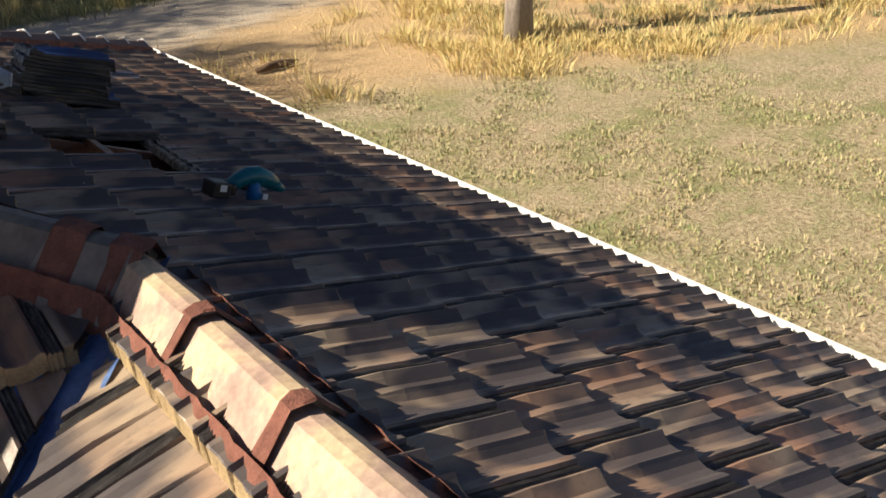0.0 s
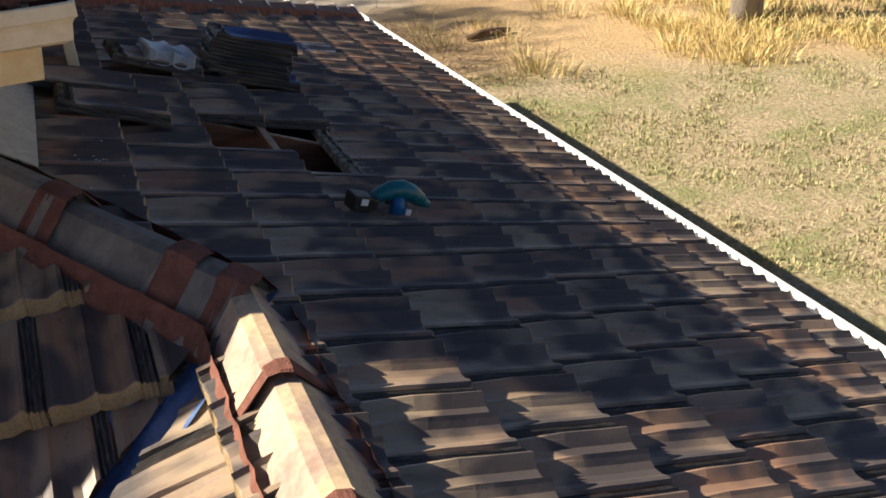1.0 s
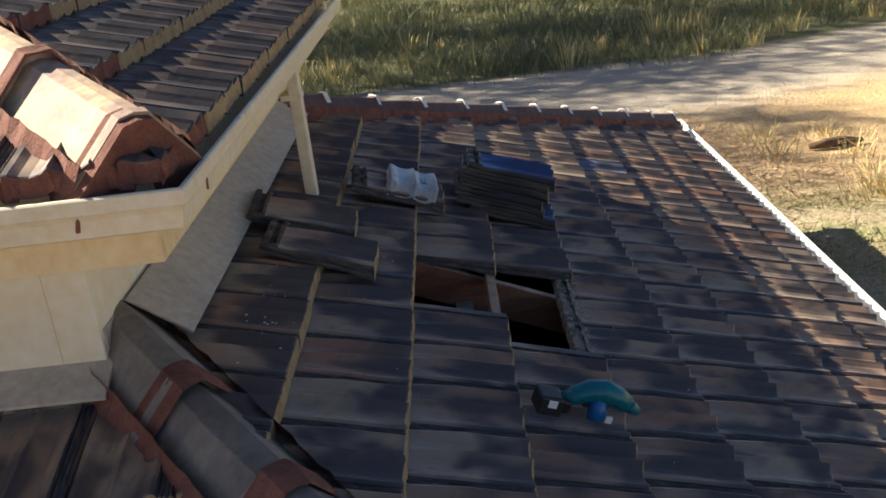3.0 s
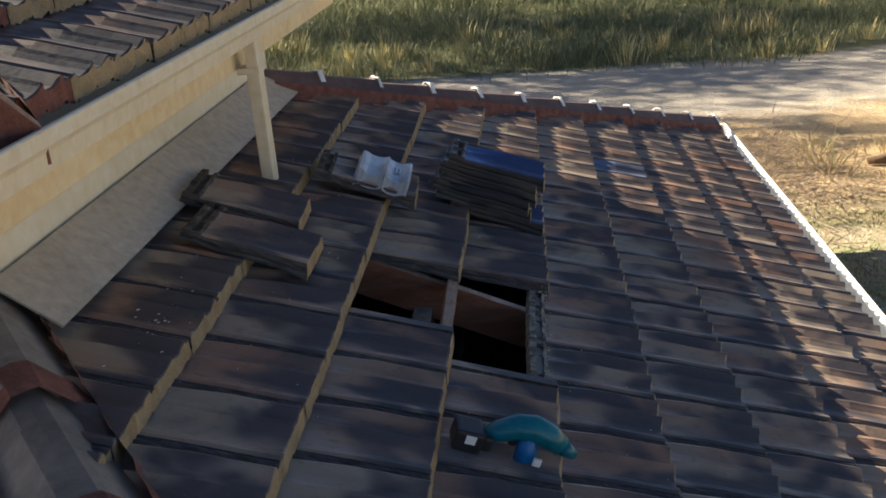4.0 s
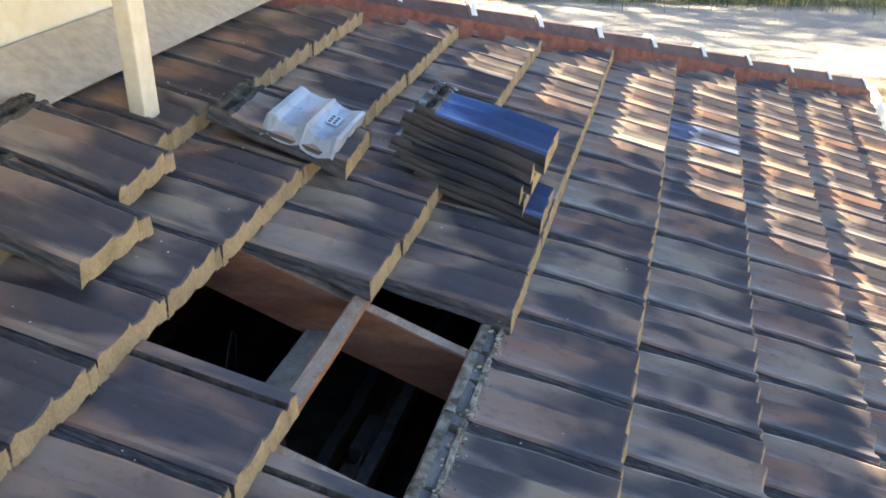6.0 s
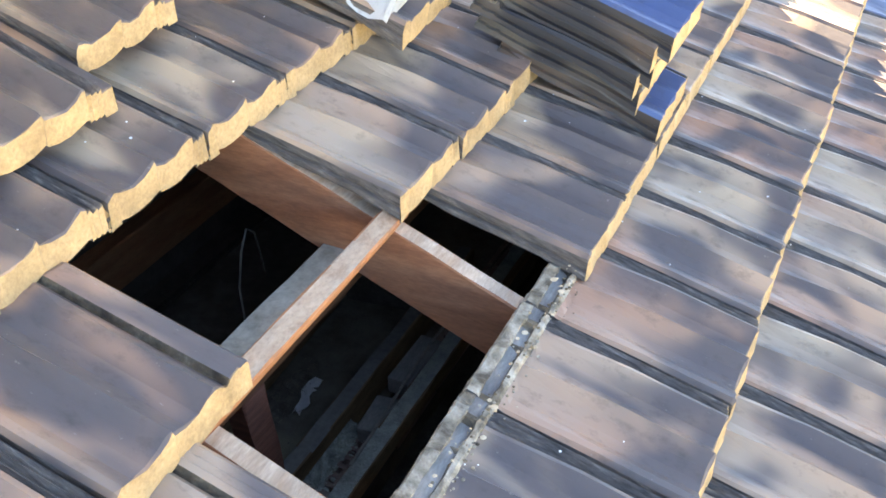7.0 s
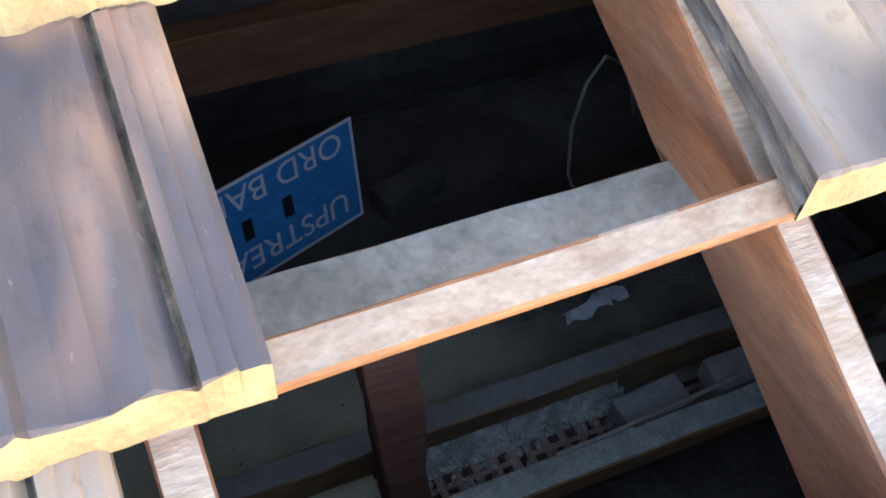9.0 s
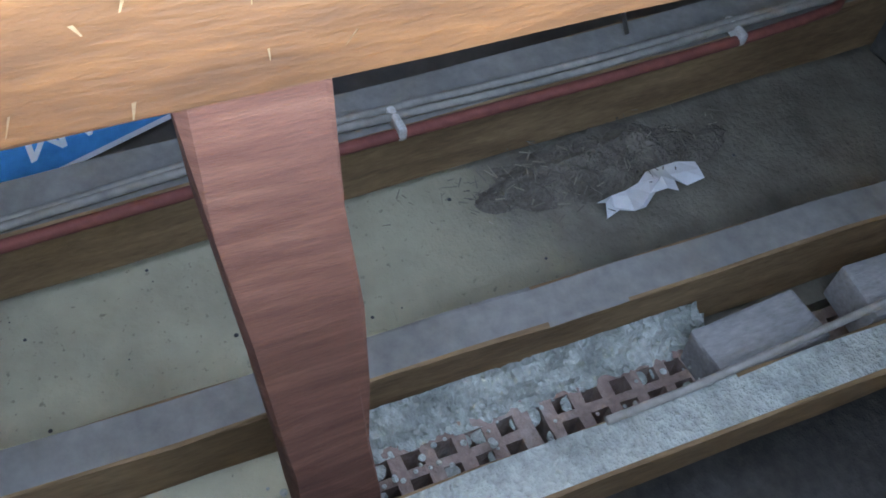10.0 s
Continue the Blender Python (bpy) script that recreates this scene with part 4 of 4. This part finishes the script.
def brick_mesh(seed):
    """A wire-cut brick lying flat with two rows of open holes."""
    r = random.Random(seed)
    L, W, H = 0.228, 0.066, 0.06
    xs = [0.0]
    for i in range(7):
        xs += [0.012 + i * 0.0305, 0.012 + i * 0.0305 + 0.018]
    xs.append(L)
    ys = [0.0, 0.012, 0.027, 0.036, 0.051, W]
    verts, faces = [], []
    index = {}

    def vert(x, y, z):
        key = (round(x, 5), round(y, 5), round(z, 5))
        if key not in index:
            index[key] = len(verts)
            verts.append((y + r.uniform(-0.001, 0.001), x + r.uniform(-0.001, 0.001), z))
        return index[key]

    for i in range(len(xs) - 1):
        for j in range(5):
            hole = i % 2 == 1 and j in (1, 3)
            x0, x1, y0, y1 = xs[i], xs[i + 1], ys[j], ys[j + 1]
            z = H - 0.045 if hole else H
            faces.append((vert(x0, y0, z), vert(x0, y1, z), vert(x1, y1, z), vert(x1, y0, z)))
            if hole:
                for (a, b), (c, d) in (((x0, y0), (x1, y0)), ((x1, y0), (x1, y1)), ((x1, y1), (x0, y1)), ((x0, y1), (x0, y0))):
                    faces.append((vert(a, b, H), vert(c, d, H), vert(c, d, z), vert(a, b, z)))
    a, b, c, d = vert(0, 0, 0), vert(L, 0, 0), vert(L, W, 0), vert(0, W, 0)
    e, f, g, h = vert(0, 0, H), vert(L, 0, H), vert(L, W, H), vert(0, W, H)
    faces += [(a, b, f, e), (b, c, g, f), (c, d, h, g), (d, a, e, h)]
    return mesh_of("brick", verts, faces, BRICK)


course = holder("brick_wall_top", pose(0.141, 0, 2.56), "top course of pink perforated bricks with lumpy mortar", "brick wall", kind="structure")
bricks = [brick_mesh(i) for i in range(3)]
for i in range(0, 12):
    # bricks 2 and 3 sit lower, added under the offcuts against a light leak
    part("brick", bricks[i % 3], course, pose(random.Random(i).uniform(0, 0.006), 0.045 + i * 0.242, random.Random(i + 9).uniform(-0.004, 0.003) - (0.03 if i in (2, 3) else 0), 0, 0, random.Random(i).uniform(-1, 1)))


def lumps(points, r0, r1, seed, squash=0.6):
    """A heap of rough lumps as one mesh."""
    r = random.Random(seed)
    bm = bmesh.new()
    for p in points:
        got = bmesh.ops.create_icosphere(bm, subdivisions=2, radius=r.uniform(r0, r1))["verts"]
        for v in got:
            v.co = v.co * (1 + 0.35 * noise.noise(v.co * 60 + Vector(p) * 13))
            v.co.z *= squash
            v.co += Vector(p)
    return bm


rl = random.Random(8)
bm = bmesh.new()
rows = []
for i in range(150):
    y = 0.055 + 0.0029 * i
    row = []
    for k in range(9):
        f = k / 8
        x = -0.018 * (1 - f) + 0.014 * f
        z = 0.097 * (1 - f) + 0.058 * f - 0.02 * f * (1 - f)
        h = noise.noise((x * 90, y * 60, 2)) * 0.008 + noise.noise((x * 200, y * 160, 5)) * 0.005
        row.append(bm.verts.new((x + h * 0.6, y, z + h - (0.03 if i > 143 else 0))))
    rows.append(row)
for p, q in zip(rows, rows[1:]):
    for k in range(8):
        bm.faces.new((p[k], p[k + 1], q[k + 1], q[k]))
part("mortar", bm, course, mats=LIME, label="lumpy pale mortar")
part("hole_filling", lumps([(rl.choice((0.0195, 0.0435)), rl.uniform(0.06, 0.50), 0.052) for i in range(26)], 0.006, 0.010, 14), course, mats=LIME, label="mortar squeezed into the holes")
part("mortar_crumbs", lumps([(0.02 + rl.uniform(-0.025, 0.03), rl.uniform(0.0, 0.45), 0.066 + rl.uniform(0, 0.01)) for i in range(60)], 0.0015, 0.004, 4), course, mats=LIME, label="crumbs of pale mortar")
blk = part("offcut_block", box((-0.03, -0.06, -0.03), (0.03, 0.06, 0.03), 0.004, pose(0.182, 0.50, 2.640, 2, -3, 3)), None, mats=GREY_WOOD)
tagged(blk, "grey timber offcut lying on the bricks", "timber")
blk = part("offcut_block", box((-0.03, -0.09, -0.025), (0.03, 0.09, 0.025), 0.004, pose(0.186, 0.69, 2.672, 2, 2, -2)), None, mats=GREY_WOOD)
tagged(blk, "grey timber offcut lying on the bricks", "timber")
rub = part("rubble", lumps([(0.32 + rl.random() * 1.0, rl.uniform(-0.6, 1.4), 2.465) for _ in range(160)], 0.004, 0.014, 6), None, mats=LIME)
tagged(rub, "pale mortar rubble on the cavity floor", "rubble", kind="stuff")
DIRT = mat_plain("brown nest dirt", [(0.3, (0.08, 0.066, 0.052)), (0.7, (0.18, 0.152, 0.122))], 25, 0.95, 0.9, 0.01)
bm = bmesh.new()
rows = []
for i in range(46):
    row = []
    for k in range(20):
        x, y = -0.166 + 0.006 * k, 0.30 + 0.009 * i
        r2 = ((x + 0.105) / 0.048) ** 2 + ((y - 0.50) / 0.16) ** 2 + 0.55 * noise.noise((x * 28, y * 28, 9))
        h = max(0.0, 1 - r2) * 0.022 + (noise.noise((x * 70, y * 70, 1)) * 0.010 + noise.noise((x * 190, y * 190, 4)) * 0.006) * max(0.0, 1.1 - r2)
        row.append(bm.verts.new((x, y, 2.599 + h if r2 < 1.1 else 2.598)))
    rows.append(row)
for p, q in zip(rows, rows[1:]):
    for k in range(19):
        bm.faces.new((p[k], p[k + 1], q[k + 1], q[k]))
tagged(part("dirt_heap", bm, None, mats=DIRT), "low heap of brown dirt on the ceiling lining", "dirt", kind="stuff")
verts, faces = [], []
for _ in range(700):
    p = Vector((-0.10 + rl.gauss(0, 0.022), 0.49 + rl.gauss(0, 0.085), 2.606 + abs(rl.gauss(0, 0.010))))
    a, ln = rl.uniform(0, 6.3), rl.uniform(0.004, 0.02)
    d, w = Vector((math.cos(a), math.sin(a), rl.uniform(-0.2, 0.35))) * ln, Vector((-math.sin(a), math.cos(a), 0)) * rl.uniform(0.0004, 0.0012)
    k = len(verts)
    verts += [p - w, p + w, p + d + w * 0.5, p + d - w * 0.5]
    faces.append((k, k + 1, k + 2, k + 3))
nest = new("debris", mesh_of("debris", verts, faces, mat_island("dusty nest straw", [(0.0, (0.09, 0.075, 0.06)), (0.8, (0.16, 0.14, 0.11)), (1.0, (0.30, 0.26, 0.2))])))
tagged(nest, "old nest of dusty straw on the ceiling lining", "debris", kind="stuff")
specks = part("specks", lumps([(rl.uniform(-0.14, 0.09), rl.uniform(-0.4, 0.7), 2.601) for _ in range(45)], 0.0007, 0.0026, 9, 0.5), None, mats=BLACK)
tagged(specks, "black droppings scattered on the ceiling lining", "droppings", kind="stuff")
bm = bmesh.new()
g = [[bm.verts.new((-0.080 + 0.010 * i + rl.uniform(-0.005, 0.005) + 0.008 * math.sin(j * 0.9) + 0.03 - 0.002 * j, 0.462 + 0.016 * j, 2.615 + rl.uniform(-0.006, 0.012))) for j in range(9)] for i in range(4)]
for i in range(3):
    for j in range(8):
        if not (i == 2 and j in (0, 1, 6, 7)):
            bm.faces.new((g[i][j], g[i + 1][j], g[i + 1][j + 1], g[i][j + 1]))
bmesh.ops.solidify(bm, geom=bm.faces[:], thickness=0.002)
scrap = part("paper_scrap", bm, None, mats=LABEL)
tagged(scrap, "torn white paper scrap lying on the debris", "paper")

# blue printed board leaning in the ceiling space
e1 = Vector((0.356, -0.933, 0.044)).normalized()
e2 = Vector((0.200, 0.030, -0.979))
e2 = (e2 - e1 * e2.dot(e1)).normalized()
e3 = e1.cross(e2)
bmx = Matrix((e1, e2, e3)).transposed().to_4x4()
bmx.translation = Vector((-0.438, 0.238, 2.544))
board = holder("printed_board", bmx, "blue printed carton board with white capitals, upside down", "sign")
part("board", box((0.0, -0.226, -0.004), (0.47, 0.0, 0.0), 0.0005), board, mats=LABEL, label="white edged board")
part("print", box((0.007, -0.221, 0.0), (0.464, -0.008, 0.0008)), board, mats=SIGN, label="bright blue print")
for text, x, y in (("UPSTREAM", 0.031, -0.076), ("ORD BANANA", 0.028, -0.213)):
    fc = bpy.data.curves.new("lettering", "FONT")
    fc.body, fc.size, fc.extrude = text, 0.068, 0.0003
    fc.materials.append(LABEL)
    part("lettering", fc, board, pose(x, y, 0.0012), "white capitals")

for x in (0.152, 0.240):
    part("handle_slot", box((x, -0.140, 0.0008), (x + 0.021, -0.096, 0.0018), 0.0004), board, mats=BLACK, label="dark hand hole")

# ---- loose tiles lying on the roof ----
def loose_tile(m, label, me=None):
    return tagged(part("loose_tile", me or LOOSE_TILES[0], None, ROOF @ m), label, "roof tile", "loose roof tiles")


loose_tile(pose(-0.145, -0.10, 0.052, 0, 4.5, 0), "dark lifted roof tile lying on the courses")
loose_tile(pose(-0.24, 0.21, 0.052, 0, 4.5, 3), "dark lifted roof tile lying beside another", LOOSE_TILES[1])
loose_tile(pose(0.125, 0.80, 0.080, 0, 6, 4), "dark roof tile propped up on the courses", LOOSE_TILES[1])
bm = bmesh.new()
v, f, sl = tile_data(0, 3)
me = mesh_of("half_tile", v, f, [TILE_PALE, TILE_PALE, HEAD, GRIME, TILE_PALE], sl)
bm.from_mesh(me)
for co, no in (((-0.30, 0, 0), (1, 0, 0)), ((0, 0.222, 0), (0, -1, 0))):
    bmesh.ops.bisect_plane(bm, geom=bm.verts[:] + bm.edges[:] + bm.faces[:], plane_co=co, plane_no=no, clear_inner=True)
    bmesh.ops.holes_fill(bm, edges=[e for e in bm.edges if e.is_boundary])
half = part("half_tile", bm, None, ROOF @ pose(-0.15, 0.78, 0.112, 0, 0, -87) @ pose(0, 0, 0, 0, 8.0, 0) @ Matrix.Diagonal((1, 1, 1.15, 1)), mats=[TILE_PALE, TILE_PALE, HEAD, GRIME, TILE_PALE])
tagged(half, "pale grey cut roof tile lying on a dark one", "roof tile")
part("sticker", box((-0.035, -0.019, 0.0), (0.035, 0.019, 0.001), 0.0, pose(-0.165, 0.160, -0.016, 0, -7.7, 0)), half, mats=LABEL, label="white sticker with dark bars")
for i in range(3):
    for y in (-0.012, 0.003):
        part("bar", box((-0.028 + 0.021 * i, y, 0.001), (-0.014 + 0.021 * i, y + 0.009, 0.0016), 0.0, pose(-0.165, 0.160, -0.016, 0, -7.7, 0)), half, mats=BLACK)
loose_tile(pose(0.70, 1.066, 0.052, 0, 4.5, 1), "blue roof tile at the bottom of a stack", BLUE_TILE)
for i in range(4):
    loose_tile(pose(0.61 + (0.016, -0.008, 0.012, -0.004)[i], 1.055 + (0.004, -0.012, 0.002, -0.014)[i], 0.090 + 0.040 * i, 0, 4.0, 1.2 - 0.9 * i), "roof tile in a neat stack, shade put into its colour", STACK_TILE)
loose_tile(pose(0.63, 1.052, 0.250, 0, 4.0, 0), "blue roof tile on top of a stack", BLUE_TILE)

# ---- small bits on the tiles ----
rs = random.Random(15)


def seat(u, v, up=0.0):
    """A place on the tile surface."""
    return on_roof(u, v, 0.139 * (u - GAUGE * math.ceil(u / GAUGE)) + 0.004 + up)


bits = lumps([seat(rs.uniform(0.668, 0.735), rs.uniform(-0.28, 0.50), 0.001) for _ in range(80)], 0.001, 0.0035, 12, 0.7)
tagged(part("grit", bits, None, mats=HEAD), "crumbs of old mortar and leaf along the bared tile heads", "grit", kind="stuff")
FLAKE = mat_plain("cream bark flakes", [(0.3, (0.42, 0.32, 0.20)), (0.7, (0.62, 0.52, 0.38))], 40, 0.85, 0.3)
bits = lumps([seat(rs.uniform(0.672, 0.722), rs.uniform(-0.20, 0.50), 0.003) for _ in range(13)], 0.003, 0.007, 22, 0.2)
tagged(part("bark_flakes", bits, None, mats=FLAKE), "curled cream bark flakes lying in the dirt of the tile heads", "bark flakes", kind="stuff")
bits = lumps([seat(0.690 + abs(rs.gauss(0, 0.018)), rs.uniform(-0.30, 0.50), -0.001) for _ in range(110)], 0.0012, 0.0036, 23, 0.5)
tagged(part("dirt_crumbs", bits, None, mats=mat_island("brown crumbs", [(0.0, (0.06, 0.045, 0.03)), (0.6, (0.20, 0.155, 0.10)), (1.0, (0.48, 0.40, 0.28))])), "brown dirt crumbs caught behind the tile heads", "dirt", kind="stuff")
chips = [(rs.uniform(-0.55, 1.1), rs.uniform(-0.9, 1.6)) for _ in range(190)]
bits = lumps([seat(u, v, 0.004) for u, v in chips if not (-0.03 < u < 0.70 and -0.40 < v < 0.75)], 0.0010, 0.0030, 13, 0.6)
tagged(part("grit", bits, None, mats=LABEL), "tiny pale chips of grit scattered over the tiles", "grit", kind="stuff")
bits = lumps([seat(-0.46 + rs.gauss(0, 0.04), -0.58 + rs.gauss(0, 0.12), 0.006) for _ in range(24)], 0.001, 0.006, 14, 0.12)
tagged(part("bird_droppings", bits, None, mats=LABEL), "white bird droppings splashed on a dark tile", "droppings", kind="stuff")
bm = bmesh.new()
for _ in range(12):
    p = Vector((0.2140 + rs.uniform(0, 0.003), rs.uniform(-0.10, 0.08), rs.uniform(3.145, 3.21)))
    d = Vector((rs.uniform(0, 0.004), rs.gauss(0, 0.005), -rs.uniform(0.003, 0.010)))
    w = Vector((0.0003, rs.uniform(0.0003, 0.0012), 0.0004))
    bm.faces.new([bm.verts.new(q) for q in (p - w, p + w, p + d + w * 0.3, p + d - w * 0.3)])
tagged(part("splinters", bm, None, mats=BROWN_WOOD), "pale splinters hanging from the sawn purlin", "splinters", kind="stuff")

# ---- cordless tool on the tiles ----
tool = holder("power_tool", ROOF @ pose(0.40, -0.83, 0.018, 0, 0, 8) @ Matrix.Scale(1.12, 4), "teal cordless power tool with a black battery on the tiles", "power tool")
bat = part("battery", box((-0.005, 0.0, 0.0), (0.065, 0.075, 0.055), 0.008), tool, mats=BLACK, label="black battery pack")
part("sticker", box((0.020, -0.0012, 0.026), (0.045, 0.0008, 0.048)), bat, mats=LABEL, label="white sticker")
part("battery_foot", box((0.062, 0.004, 0.012), (0.088, 0.07, 0.05), 0.008), tool, mats=BLACK)
bm = tube([(0.07, 0.04, 0.035), (0.10, 0.04, 0.055), (0.14, 0.04, 0.078), (0.18, 0.04, 0.084), (0.22, 0.038, 0.074), (0.255, 0.036, 0.058)], [0.020, 0.026, 0.031, 0.033, 0.031, 0.026], 14)
part("body", bm, tool, mats=TEAL)
bm = tube([(0.255, 0.036, 0.058), (0.275, 0.035, 0.05), (0.295, 0.034, 0.043)], [0.022, 0.018, 0.012], 12)
part("nose", bm, tool, mats=TEAL, label="dark teal gear nose")
bm = tube([(0.17, 0.04, 0.07), (0.175, 0.035, 0.035), (0.182, 0.03, 0.004)], [0.024, 0.025, 0.030], 12)
grip = part("grip", bm, tool, mats=BLUE, label="blue rubber grip")
part("sticker", box((0.192, -0.0035, 0.010), (0.212, 0.004, 0.030), 0.001), grip, mats=LABEL, label="pale yellow sticker")
part("trigger", box((0.13, 0.030, 0.028), (0.15, 0.05, 0.055), 0.006), tool, mats=BLACK)

# ---- roof caps ----
cap_line("ridge_near", (-0.155, -6.0, 3.512), (-0.155, -1.66, 3.512), "sunlit cream ridge caps bedded in terracotta mortar", pitch_len=0.49, seed=4, first=0.005, fat=1.1)
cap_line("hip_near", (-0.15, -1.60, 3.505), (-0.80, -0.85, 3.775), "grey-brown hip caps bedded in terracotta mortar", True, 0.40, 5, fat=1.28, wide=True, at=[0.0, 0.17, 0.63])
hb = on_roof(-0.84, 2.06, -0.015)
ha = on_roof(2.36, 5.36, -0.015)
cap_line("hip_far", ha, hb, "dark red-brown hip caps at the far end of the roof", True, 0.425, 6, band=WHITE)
ux, uy = -0.52, -1.19
cap_line("hip_upper", (ux, uy, EZ + 0.155), (ux - 2.2, uy + 2.2, EZ + 0.155 + 2.2 * math.tan(radians(PITCH))), "sunlit cream hip caps on the upper roof", False, 0.46, 7, plug=True, fat=1.3)
# ---- valley ----
va, vb = Vector((-0.16, -1.52, 3.515)), Vector((-1.75, -3.10, 3.515 - 1.59 * math.tan(radians(PITCH))))
bm = bmesh.new()
dv = (vb - va).normalized()
sv = dv.cross(Vector((0, 0, 1))).normalized()
rows = [[bm.verts.new(p + sv * x + Vector((0, 0, z))) for x, z in ((-0.15, 0.046), (-0.05, -0.012), (0, -0.022), (0.05, -0.012), (0.11, 0.014))] for p in (va, vb)]
for k in range(4):
    bm.faces.new((rows[0][k], rows[0][k + 1], rows[1][k + 1], rows[1][k]))
vg = part("valley_gutter", bm, None, mats=VALLEY)
tagged(vg, "blue steel valley gutter between two roof slopes", "valley gutter", kind="structure")

# ---- tiled slopes ----
GRID = ROOF @ pose(0.012, 0, 0)
lay(roof, GRID, range(-1, 8), -5.7, -1.65, [((-0.19, 0.0), (1.0, 0.0))], missing, seed=2, eave=7)
lay(roof, GRID, range(-1, 8), -1.65, 5.7, [HIP_FAR, HIP_NEAR], missing, odd_tiles, seed=3, eave=7)
END = pose(0, -0.86, 3.5 + 0.315, 0, 0, -90) @ pose(0, 0, 0, 0, PITCH, 0) @ pose(-0.10, 0, 0)
slope = holder("roof_slope_south", pose(0, 0, 0), "small shaded slope of dark tiles below the return wall", "roof", kind="structure")
lay(slope, END, range(2, 14), -3.9, 0.2, [((0.10, -0.79), (0.635, -0.75)), ((0.10, 0.50), (-0.924, -1.0))], seed=4)
LEFT = pose(-0.155, 0, 3.5 + 0.055, 0, 0, 180) @ pose(0, 0, 0, 0, PITCH, 0) @ pose(0.18, 0, 0)
slope = holder("roof_slope_west", pose(0, 0, 0), "sunlit tan tiles falling from the near ridge", "roof", kind="structure")
lay(slope, LEFT, range(0, 12), 1.0, 6.0, [((-0.18, 1.64), (-0.924, 1.0)), ((-0.13, 0), (1.0, 0.0))], seed=5)
FAR = pose(0, 2.93, 3.485, 0, 0, 90) @ pose(0, 0, 0, 0, 20.4, 0)
slope = holder("roof_slope_north", pose(0, 0, 0), "tiled far slope beyond the hip", "roof", kind="structure")
lay(slope, FAR, range(-2, 8), -2.4, 2.4, [((0, 0), (0.937, 1.115))], seed=6)
slope = holder("roof_upper_east", pose(0, 0, 0), "upper roof slope of dark ribbed tiles", "roof", kind="structure")
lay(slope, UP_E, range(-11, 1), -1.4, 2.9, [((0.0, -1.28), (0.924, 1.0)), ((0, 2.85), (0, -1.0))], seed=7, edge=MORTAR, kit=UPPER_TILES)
slope = holder("roof_upper_south", pose(0, 0, 0), "upper roof slope of sunlit tan tiles", "roof", kind="structure")
lay(slope, UP_S, range(-11, 1), -4.5, -0.2, [((0.0, -0.43), (0.924, -1.0))], seed=8, edge=MORTAR)
